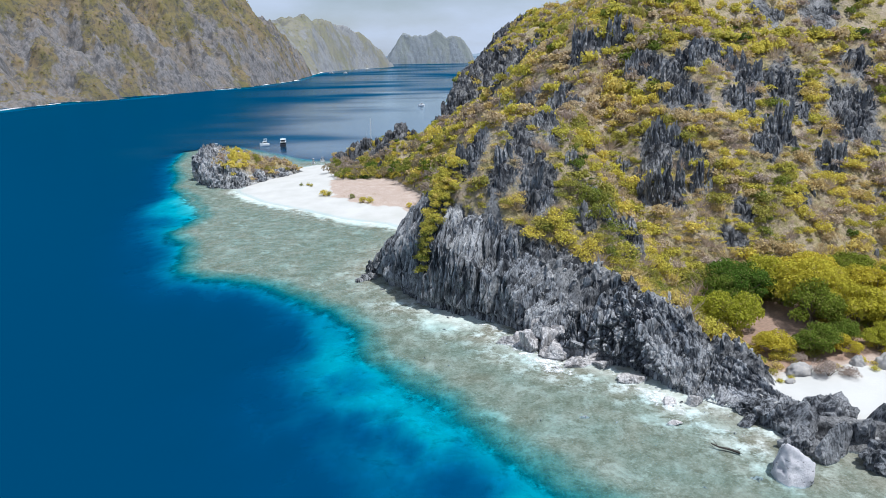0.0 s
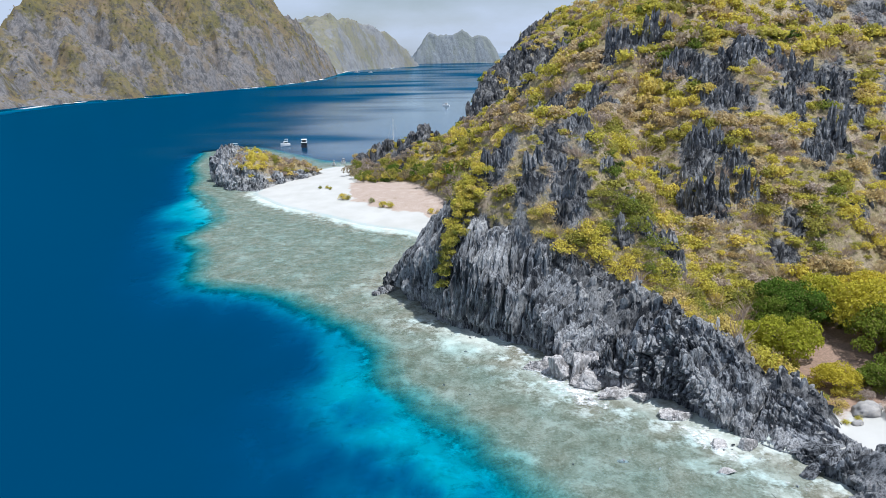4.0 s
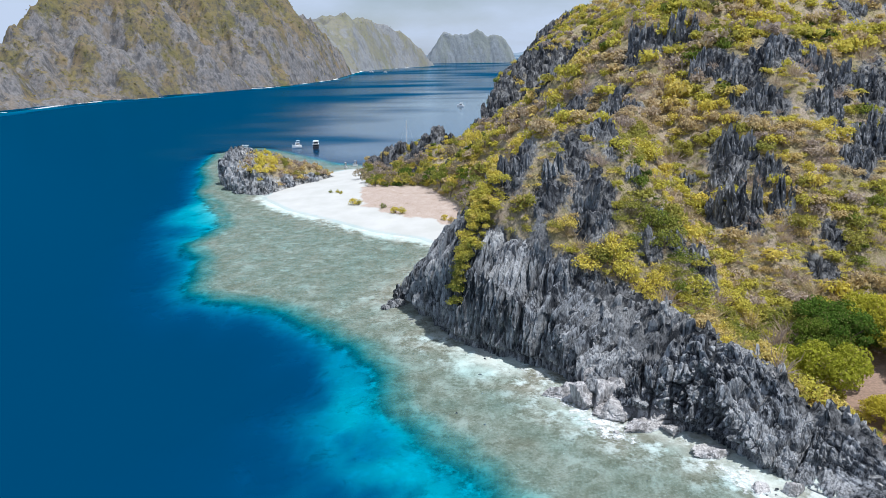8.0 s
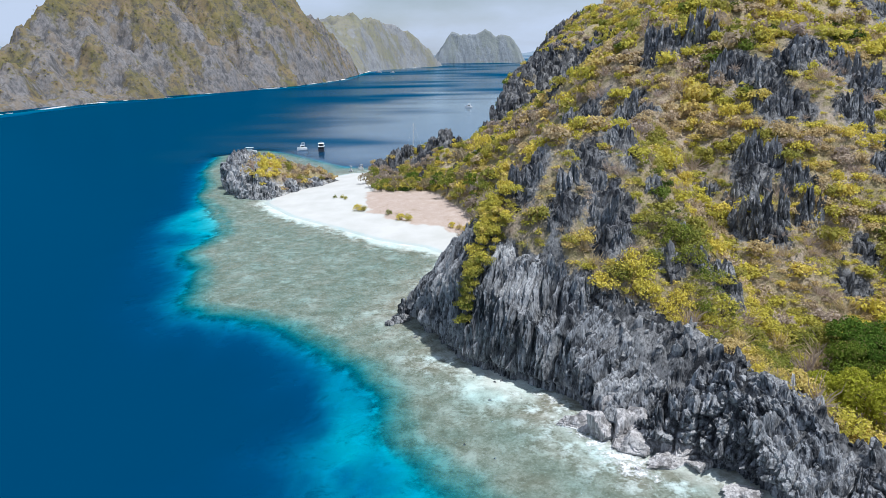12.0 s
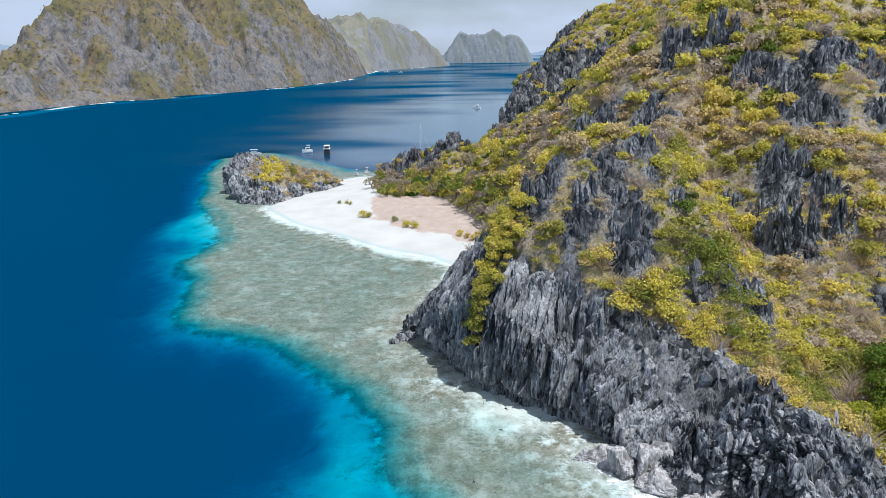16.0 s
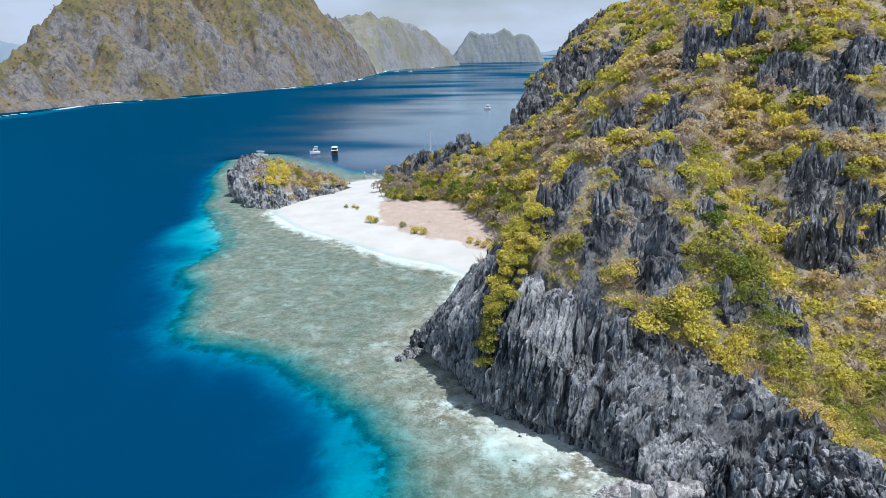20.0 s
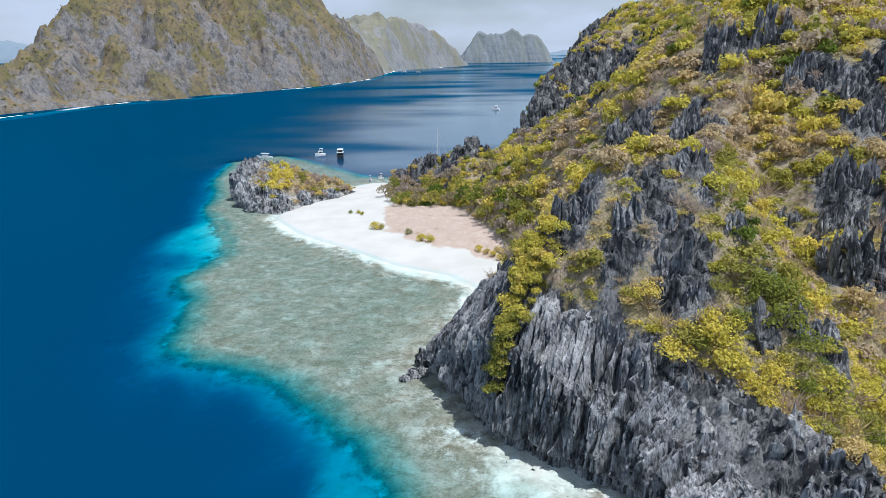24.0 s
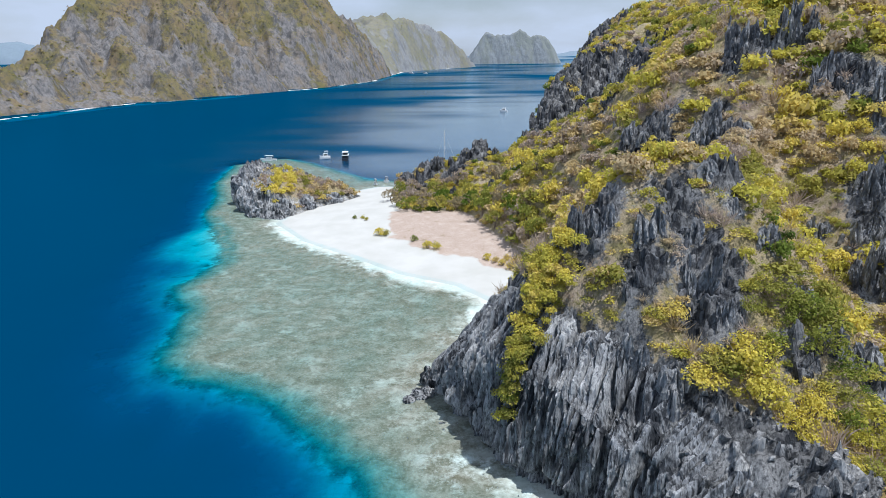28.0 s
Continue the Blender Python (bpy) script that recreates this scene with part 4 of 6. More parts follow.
# ---- foliage and stone materials ----
def leaf_material(name, tints, attribute=None):
    """Small leaves: each leaf spray differs a little; light passes through."""
    n = Nodes(name)
    chance = n.nodes.new("ShaderNodeNewGeometry").outputs["Random Per Island"]
    if attribute:
        ramp = n.nodes.new("ShaderNodeValToRGB")
        n.links.new(n.attr(attribute), ramp.inputs[0])
        els = ramp.color_ramp.elements
        while len(els) < len(tints):
            els.new(0.5)
        for el, (at, col) in zip(els, tints):
            el.position, el.color = at, (*col, 1)
        base = ramp.outputs[0]
    else:
        base = n.mix(n.make("ShaderNodeObjectInfo", "Random"), tints[0], tints[1])
    c = n.mix(n.span(chance, 0, 1, 0.0, 0.24), base, n.mix(0.5, base, (0.04, 0.05, 0.012)))
    c = n.mix(n.span(chance, 0.88, 0.92), c, n.mix(0.5, base, (0.32, 0.24, 0.12)))
    soft = n.make("ShaderNodeBsdfDiffuse", Color=c)
    glow = n.make("ShaderNodeBsdfTranslucent", Color=c)
    m = n.nodes.new("ShaderNodeMixShader")
    m.inputs[0].default_value = 0.45
    n.links.new(soft, m.inputs[1]), n.links.new(glow, m.inputs[2])
    n.links.new(m.outputs[0], n.out.inputs["Surface"])
    return n.mat


DARK_GREEN, GREEN, OLIVE = (0.05, 0.095, 0.025), (0.18, 0.235, 0.045), (0.38, 0.352, 0.088)
LIME, YELLOW, OCHRE, DRY = (0.58, 0.53, 0.10), (0.73, 0.61, 0.13), (0.61, 0.475, 0.23), (0.45, 0.375, 0.335)
SCRUB_LEAF = leaf_material("scrub_leaf", [(0.0, DARK_GREEN), (0.18, GREEN), (0.38, OLIVE), (0.56, LIME), (0.74, YELLOW), (0.88, OCHRE), (1.0, DRY)], "tint")
LEAVES = [leaf_material("green_leaf", ((0.10, 0.16, 0.028), (0.16, 0.22, 0.035))), leaf_material("olive_leaf", (OLIVE, GREEN)), leaf_material("lime_leaf", (LIME, OLIVE)), leaf_material("yellow_leaf", (YELLOW, LIME)), leaf_material("ochre_leaf", (OCHRE, YELLOW)), leaf_material("dry_leaf", (DRY, (0.34, 0.29, 0.17)))]


def plain(name, color, rough=0.6, spots=0.15, scale=2.0, metal=0.0):
    n = Nodes(name)
    f = n.noise(n.where(), scale, 5.0, 0.65)
    c = n.mix(n.span(f, 0.35, 0.7), color, tuple(v * (1 - spots * 2) for v in color))
    return n.surface(c, rough, n.bump(f, 0.15, 0.03), 0.4, Metallic=metal)


TREE_LEAVES = [leaf_material("dark_tree_leaf", ((0.07, 0.145, 0.025), (0.13, 0.21, 0.035))), leaf_material("olive_tree_leaf", ((0.15, 0.21, 0.035), (0.23, 0.27, 0.04))), leaf_material("lime_tree_leaf", ((0.47, 0.44, 0.055), (0.36, 0.38, 0.045))), leaf_material("golden_tree_leaf", ((0.60, 0.50, 0.065), (0.48, 0.45, 0.055)))]
BARK = plain("grey_bark", (0.22, 0.18, 0.14), 0.9, 0.25, 4)
TWIG = leaf_material("dry_twig", [(0.0, (0.44, 0.36, 0.335)), (0.5, (0.50, 0.40, 0.34)), (1.0, (0.56, 0.45, 0.26))], "tint")


# ---- plant shapes, as arrays ----
def crown_shape(rng, leaves, blobs=6, flat=0.75, leaf=0.30):
    """Leaf sprays on the outside of a few uneven clumps: corners of triangles, in a crown of about radius 1 on z = 0."""
    a = rng.uniform(0, 2 * np.pi, blobs)
    r = np.sqrt(rng.uniform(0, 1, blobs)) * 0.62
    centre = np.stack([r * np.cos(a), r * np.sin(a), rng.uniform(0.25, 0.85, blobs) * flat * (1.25 - r)], 1)
    size = rng.uniform(0.3, 0.52, blobs) * (9 / max(blobs, 9)) ** 0.4
    which = rng.integers(0, blobs, leaves)
    way = rng.normal(size=(leaves, 3))
    way[:, 2] = np.abs(way[:, 2]) * 0.9 - 0.25
    way /= np.linalg.norm(way, axis=1)[:, None]
    depth_in = 1 - 0.45 * rng.uniform(0, 1, leaves) ** 2.2
    p = centre[which] + way * (size[which] * depth_in)[:, None] * np.array([1.05, 1.05, 0.8])
    p[:, 2] = np.maximum(p[:, 2], 0.03)
    return sprays(rng, p, way + rng.normal(size=(leaves, 3)) * 0.8 + np.array([0, 0, 0.45]), leaf * rng.uniform(0.6, 1.3, leaves), 0.8)


def tree_crown(rng, leaves, blobs, leaf):
    """A ragged crown: leaf clumps of many sizes with gaps between them, radius about 1 and height about 1."""
    a = rng.uniform(0, 2 * np.pi, blobs)
    r = np.sqrt(rng.uniform(0, 1, blobs)) * 0.86
    size = rng.uniform(0.14, 0.36, blobs) * (1.1 - 0.35 * r)
    centre = np.stack([r * np.cos(a), r * np.sin(a), (0.25 + 0.62 * rng.uniform(0, 1, blobs) ** 0.7) * (1.08 - 0.55 * r ** 2)], 1)
    which = rng.choice(blobs, leaves, p=size ** 2 / (size ** 2).sum())
    way = rng.normal(size=(leaves, 3))
    way[:, 2] = np.abs(way[:, 2]) * 0.9 - 0.3
    way /= np.linalg.norm(way, axis=1)[:, None]
    p = centre[which] + way * (size[which] * (1.1 - 0.6 * rng.uniform(0, 1, leaves) ** 2))[:, None] * np.array([1.15, 1.15, 0.7])
    return sprays(rng, p, way + rng.normal(size=(leaves, 3)) * 0.8 + np.array([0, 0, 0.4]), leaf * rng.uniform(0.6, 1.4, leaves), 0.8)


def sprays(rng, p, normal, length, width):
    """One pointed leaf spray at each place p."""
    normal = normal / np.linalg.norm(normal, axis=1)[:, None]
    u = np.cross(normal, rng.normal(size=p.shape))
    u /= np.linalg.norm(u, axis=1)[:, None]
    v = np.cross(normal, u)
    u, v = u * length[:, None] * 0.5, v * (length * width)[:, None] * 0.5
    return np.stack([p - u - v, p + u - v * 0.6, p + v], 1)


def twig_shape(rng, count, thick=0.05, spread=0.9, up=0.7):
    """Bare twigs fanning out of a base."""
    a = rng.uniform(0, 2 * np.pi, count)
    lean = rng.uniform(0.1, 1.0, count) * spread
    d = np.stack([np.cos(a) * lean, np.sin(a) * lean, np.full(count, up)], 1) * rng.uniform(0.6, 1.1, count)[:, None]
    start = d * rng.uniform(0.0, 0.5, count)[:, None]
    side = np.cross(d, rng.normal(size=d.shape))
    side = side / np.linalg.norm(side, axis=1)[:, None] * thick
    tip = d + rng.normal(size=d.shape) * 0.16
    mid = (start + tip) / 2 + rng.normal(size=d.shape) * 0.06
    return np.stack([start - side, mid - side * 0.6, tip, mid + side * 0.6], 1)


def scatter_soup(name, shapes, places, sizes, tints, rng, material, squash=(0.7, 1.5)):
    """One mesh of many copies of the shapes at the places, each turned and sized."""
    verts, values = [], []
    pick = rng.integers(0, len(shapes), len(places))
    turn = rng.uniform(0, 2 * np.pi, len(places))
    tall = rng.uniform(*squash, len(places))
    for k, shape in enumerate(shapes):
        m = np.nonzero(pick == k)[0]
        if not len(m):
            continue
        c, s = np.cos(turn[m])[:, None], np.sin(turn[m])[:, None]
        q = shape.reshape(-1, 3)
        x, y, z = q[None, :, 0] * c - q[None, :, 1] * s, q[None, :, 0] * s + q[None, :, 1] * c, q[None, :, 2] * tall[m][:, None]
        v = np.stack([x, y, z + 0 * x], 2) * sizes[m][:, None, None] + places[m][:, None, :]
        verts.append(v.reshape(-1, 3))
        values.append(np.repeat(tints[m], q.shape[0]))
    verts = np.concatenate(verts)
    return soup(name, verts, np.arange(len(verts)).reshape(-1, shapes[0].shape[1]), material, {"tint": np.concatenate(values)})


def blade_shape(rng, sides=9):
    """A fluted limestone slab with a broken top, radius about 1 and height 1, as triangles."""
    a = np.linspace(0, 2 * np.pi, sides, endpoint=False) + rng.uniform(-0.3, 0.3, sides)
    flute = rng.uniform(0.6, 1.2, sides)
    slab = rng.uniform(0.4, 0.85)
    lean = rng.normal(0, 0.3, 2)
    blunt = rng.uniform(0.2, 0.75)
    rings = []
    for h, r in ((-0.3, 1.1), (0.35, 1.0), (0.68, 0.6 + 0.35 * blunt), (0.88, 0.2 + 0.62 * blunt)):
        rr = r * flute * (1 + rng.uniform(-0.18, 0.18, sides))
        top = h + rng.uniform(-0.17, 0.12, sides) * (h > 0.5) - 0.22 * (h > 0.8) * np.cos(a + rng.uniform(0, 6)) * blunt
        rings.append(np.stack([np.cos(a) * rr + lean[0] * h, np.sin(a) * rr * slab + lean[1] * h, top], 1))
    v = np.concatenate([*rings, [[lean[0] + rng.normal(0, 0.15), lean[1] + rng.normal(0, 0.1), 0.98]]])
    f = []
    for k in range(3):
        for i in range(sides):
            p, q = k * sides + i, k * sides + (i + 1) % sides
            f += [(p, q, q + sides), (p, q + sides, p + sides)]
    f += [(3 * sides + i, 3 * sides + (i + 1) % sides, 4 * sides) for i in range(sides)]
    return v, np.array(f)


def blades(name, places, radius, height, rng, material, protos, squat=True):
    verts, faces, count = [], [], 0
    pick = rng.integers(0, len(protos), len(places))
    turn = rng.normal(0.5, 0.7, len(places)) + np.pi * rng.integers(0, 2, len(places))
    height = np.minimum(height, 2.6 * radius + 0.7) if squat else height
    for k, (v, f) in enumerate(protos):
        m = np.nonzero(pick == k)[0]
        if not len(m):
            continue
        c, s = np.cos(turn[m])[:, None], np.sin(turn[m])[:, None]
        x, y = (v[None, :, 0] * c - v[None, :, 1] * s) * radius[m][:, None], (v[None, :, 0] * s + v[None, :, 1] * c) * radius[m][:, None]
        z = v[None, :, 2] * height[m][:, None]
        p = np.stack([x, y, z], 2) + places[m][:, None, :]
        verts.append(p.reshape(-1, 3))
        faces.append((f[None] + (count + np.arange(len(m)) * len(v))[:, None, None]).reshape(-1, 3))
        count += len(m) * len(v)
    return soup(name, np.concatenate(verts), np.concatenate(faces), material)


def ground_at(x, y):
    return terrain(np.atleast_1d(np.asarray(x, float)), np.atleast_1d(np.asarray(y, float)))


def spread(rng, x0, x1, y0, y1, step):
    xs, ys = np.meshgrid(np.arange(x0, x1, step), np.arange(y0, y1, step))
    return xs.ravel() + rng.uniform(-0.5, 0.5, xs.size) * step, ys.ravel() + rng.uniform(-0.5, 0.5, xs.size) * step


rng = np.random.default_rng(7)
BLADES = [blade_shape(rng) for _ in range(14)]

def pieces(name, rest, places, radius, height, rng, material, protos, count, squat=True):
    """The foremost pieces as parts of the hill, the others joined."""
    height = np.minimum(height, 2.6 * radius + 0.7) if squat else height
    order = np.argsort(places[:, 1])
    near, far = order[:count], order[count:]
    meshes = []
    for v, f in protos:
        me = bpy.data.meshes.new(name)
        me.from_pydata(v.tolist(), [], f.tolist())
        me.materials.append(material)
        meshes.append(me)
    for i in near:
        ob = new(name, meshes[int(rng.integers(0, len(meshes)))])
        turn = rng.normal(0.5, 0.7) + math.pi * int(rng.integers(0, 2))
        tip = (rng.normal(0, 0.1), rng.normal(0, 0.1)) if name != "rock_block" else (rng.uniform(-1, 1), rng.uniform(-1, 1))
        ob.matrix_basis = Matrix.LocRotScale(places[i], Euler((*tip, turn)), (radius[i], radius[i], height[i]))
        ob.parent = hill
    return blades(rest, places[far], radius[far], height[far], rng, material, protos, squat) if len(far) else None


# ---- limestone blades on the sea cliff and on the outcrops ----
px, py = spread(rng, -14, 100, 60, 152, 0.78)
pd, pz, prock, pbeach = ground_at(px, py)
inner = inside(px, py, SEAWARD)
ok = (prock > 0.75) & (inner > -0.5) & (pd > 0.7) & (pz > 1.2) & (pd > 3.2) & (rng.uniform(0, 1, px.size) < np.where(px < 24, 0.22, 0.40))
n = ok.sum()
blades_cliff = pieces("limestone_blade", "cliff_blades", np.stack([px, py, pz - 0.9], 1)[ok], np.clip(rng.lognormal(-0.6, 0.42, n), 0.2, 1.1), rng.lognormal(0.65, 0.45, n) * np.clip(pz[ok] / 7, 0.4, 1.2) * np.where(px[ok] > 20, 0.7, 1.0), rng, ROCK, BLADES, 290)
tagged(blades_cliff, "sharp fluted grey limestone blades of the sea cliff", "rock", kind="stuff")
def chunk_shape(rng):
    """An angular broken block, about radius 1, as triangles."""
    bm = bmesh.new()
    for p in rng.normal(size=(13, 3)):
        q = p / np.linalg.norm(p) * rng.uniform(0.75, 1.15) * np.array([1.0, 0.75, 0.85])
        bm.verts.new(q)
    bmesh.ops.convex_hull(bm, input=bm.verts)
    loose = [v for v in bm.verts if not v.link_faces]
    bmesh.ops.delete(bm, geom=loose, context="VERTS")
    bmesh.ops.triangulate(bm, faces=bm.faces)
    bm.verts.index_update()
    v = np.array([tuple(p.co) for p in bm.verts])
    f = np.array([[p.index for p in q.verts] for q in bm.faces])
    bm.free()
    return v, f


CHUNKS = [chunk_shape(rng) for _ in range(12)]
px, py = spread(rng, 21, 52, 80, 120, 0.85)
pd, pz, prock, pbeach = ground_at(px, py)
ok = (inside(px, py, SEAWARD) > 0.3) & (pd > 1.2) & (pz > 1.0) & (rng.uniform(0, 1, px.size) < 0.22)
n = ok.sum()
rsize = np.clip(rng.lognormal(-0.6, 0.4, n), 0.25, 0.95)
blocks = pieces("rock_block", "cliff_blocks", np.stack([px, py, pz + 0.15], 1)[ok], rsize, rsize * rng.uniform(0.7, 1.3, n), rng, ROCK, CHUNKS, 280, False)
if blocks:
    tagged(blocks, "broken grey limestone blocks on the cliff slope", "rock", kind="stuff")


px, py = spread(rng, -2, 130, 118, 232, 1.0)
pd, pz, prock, pbeach = ground_at(px, py)
lone = (rng.uniform(0, 1, px.size) < 0.02) & (prock > 0.12)
ok = ((prock > 0.6) | lone) & (inside(px, py, SEAWARD) < -0.3) & (pd > 1) & (pbeach < -1.5) & (pz > 3)
n = ok.sum()
grow = np.where(prock[ok] > 0.6, np.clip(prock[ok], 0.6, 1.0), 0.95)
blades_hill = pieces("pinnacle", "outcrop_blades", np.stack([px, py, pz - 0.9], 1)[ok], np.clip(rng.lognormal(-0.5, 0.4, n), 0.25, 1.05), np.minimum(rng.lognormal(1.0, 0.42, n), 4.2) * grow ** 2, rng, DARK_ROCK, BLADES, 290)
tagged(blades_hill, "dark grey limestone pinnacles rising out of the scrub", "rock", kind="stuff")
px, py = spread(rng, -40, 120, 225, 490, 2.2)
pd, pz, prock, pbeach = ground_at(px, py)
ok = (prock > 0.5) & (pd > 1) & (pbeach < -2) & (pz > 2)
n = ok.sum()
tagged(blades("far_outcrop_blades", np.stack([px, py, pz - 1], 1)[ok], rng.uniform(0.8, 1.8, n), rng.uniform(2.0, 5.0, n), rng, DARK_ROCK, BLADES), "grey limestone pinnacles along the back ridge", "rock", kind="stuff")
px, py = spread(rng, -93, -42, 244, 299, 1.3)
pd, pz, prock = islet_height(px, py)
ok = (prock > 0.62) & (pd > 0.8) & (pz > 0.8)
n = ok.sum()
tagged(blades("islet_blades", np.stack([px, py, pz - 0.6], 1)[ok], rng.uniform(0.5, 1.2, n), rng.uniform(0.9, 2.4, n), rng, ROCK, BLADES), "grey limestone blades on the islet", "rock", kind="stuff")


# ---- scrub ----
def tint_at(x, y, rng):
    t = 0.60 + 0.42 * fbm(x / 14, y / 14, 3, 131) + rng.normal(0, 0.10, np.shape(x)) - 0.32 * (rng.uniform(0, 1, np.shape(x)) < 0.06)
    grove = np.minimum(np.hypot((x - 68) / 26, (y - 112) / 14), 1.5)
    t = t - 0.42 * (1 - smooth(grove, 0.6, 1.3))
    t = t - 0.07 * (1 - smooth(y, 122, 130)) * (x < 60)
    return np.clip(t, 0.03, 0.92)


CROWNS = [crown_shape(rng, 265, 15, 0.75, 0.195) for _ in range(8)]
LOW_CROWNS = [crown_shape(rng, 140, 12, 0.8, 0.28) for _ in range(6)]
THING_CROWNS = [crown_shape(rng, 640, 18, 0.75, 0.12) for _ in range(8)]
TWIGS = [twig_shape(rng, 80, 0.028, 0.9, 0.6) for _ in range(5)]
TUFTS = [twig_shape(rng, 26, 0.035, 0.7, 1.0) for _ in range(4)]

sx1, sy1 = spread(rng, -12, 135, 84, 232, 1.76)
sd1, sz1, srock1, sbeach1 = ground_at(sx1, sy1)
free = (sbeach1 < -1.2) & (sz1 > 2.0) & (sd1 > 2.5)
chance = rng.uniform(0, 1, sx1.size)
cleft_d, _ = near_line(sx1, sy1, CLEFT)
leafy = free & ((srock1 < 0.5) & (chance < 0.86) | (srock1 >= 0.5) & (srock1 < 0.9) & (chance < 0.12))
size = (0.9 + 2.4 * rng.uniform(0, 1, sx1.size) ** 1.7) * np.where(cleft_d < 2.4, 0.7, 1) * np.where((sy1 < 128) & (sx1 < 62), 1.2, 1)
bare_noise = fbm(sx1 / 11, sy1 / 11, 3, 151)
dry = leafy & (bare_noise > 0.04) & (chance < 0.40) & (cleft_d > 3)
leafy &= ~dry
leafy &= ~((sx1 < 3.5) & (sy1 < 147) & (cleft_d > 1.6))
front = leafy & (sy1 < 126.5) & (sx1 < 62)
front &= np.cumsum(front) <= 290
rest = leafy & ~front
tint1 = tint_at(sx1, sy1, rng)
tint1 = np.where(front, np.maximum(tint1, 0.33 + 0.1 * chance), tint1)
faded = (fbm(sx1 / 8, sy1 / 8, 3, 157) > 0.0) & (rng.uniform(0, 1, sx1.size) < 0.62) & (cleft_d > 3) & ~front
tint1 = np.where(front & (sx1 > 34) & (sx1 < 52) & (sy1 < 118), np.where(chance < 0.55, 0.86 + 0.1 * chance, tint1), tint1)
tint1 = np.where(faded, rng.uniform(0.88, 1.0, sx1.size), tint1)
places = np.stack([sx1, sy1, sz1 - 0.15], 1)
tagged(scatter_soup("scrub", CROWNS, places[rest & (sy1 < 175)], size[rest & (sy1 < 175)], tint1[rest & (sy1 < 175)], rng, SCRUB_LEAF), "yellow-green dry-season scrub covering the karst slope", "scrub", kind="stuff")
tagged(scatter_soup("scrub", LOW_CROWNS, places[rest & (sy1 >= 175)], size[rest & (sy1 >= 175)] * 1.15, tint1[rest & (sy1 >= 175)], rng, SCRUB_LEAF), "yellow-green scrub on the upper slope", "scrub", kind="stuff")
g_line = rng.uniform(0, 1, 240) ** 1.2
cx = np.interp(g_line, [0, 0.5, 1], [2.4, 5.4, 7.8]) + rng.normal(0.1, 0.8, 240) * (0.7 + 0.9 * g_line)
cy = np.interp(g_line, [0, 0.5, 1], [124.2, 128, 133]) + rng.normal(-0.3, 0.8, 240) * (0.7 + 0.9 * g_line)
cz = np.minimum(island_height(cx, cy)[1], np.maximum(inside(cx, cy, COAST) + 0.9, 0) * 5.5)
grown = cz > 4.8 + 2.4 * fbm(cx / 2.0, cy / 2.0, 2, 163) + 2.5 * rng.uniform(0, 1, 240) ** 3
grown &= (fbm(cx / 2.6, cy / 2.6, 2, 167) > -0.28) | (g_line > 0.75)
cleft_tint = np.clip(0.40 + 0.28 * g_line + rng.normal(0, 0.12, 240), 0.1, 1)
tagged(scatter_soup("cleft_scrub", CROWNS, np.stack([cx - 0.9, cy - 1.1, cz], 1)[grown], rng.uniform(0.55, 1.6, 240)[grown], cleft_tint[grown], rng, SCRUB_LEAF), "lime-green scrub filling the cleft in the sea cliff", "scrub", kind="stuff")
tagged(scatter_soup("leafless_scrub", TWIGS, places[dry], size[dry] * 1.1, rng.uniform(0, 1, dry.sum()), rng, TWIG), "leafless grey-brown scrub between the rocks", "scrub", kind="stuff")
COVER = [crown_shape(rng, 110, 9, 0.7, 0.22) for _ in range(6)]
for x0, x1, y0, y1, gap, low, high in ((2, 84, 90, 150, 1.5, 0.85, 1.45), (2, 112, 150, 192, 2.6, 0.9, 1.4)):
    ux, uy = spread(rng, x0, x1, y0, y1, gap)
    ud, uz, urock, ubeach = ground_at(ux, uy)
    ok = (ubeach < -0.8) & (uz > 2.0) & (ud > 3) & (urock < 0.55)
    tagged(scatter_soup("ground_cover", COVER, np.stack([ux, uy, uz - 0.1], 1)[ok], rng.uniform(low, high, ok.sum()), np.clip(tint_at(ux, uy, rng)[ok] + 0.06, 0, 1), rng, SCRUB_LEAF, (0.6, 1.0)), "low yellow-green undergrowth between the shrubs", "undergrowth", kind="stuff")
tx, ty = spread(rng, 6, 100, 90, 160, 1.8)
td, tz, trock, tbeach = ground_at(tx, ty)
ok = (tbeach < -0.8) & (tz > 2.2) & (td > 4) & (trock < 0.6)
tagged(scatter_soup("dry_grass", TUFTS, np.stack([tx, ty, tz - 0.05], 1)[ok], rng.uniform(0.45, 0.95, ok.sum()), rng.uniform(0.3, 1, ok.sum()), rng, TWIG), "straw-coloured dry grass tufts", "grass", kind="stuff")
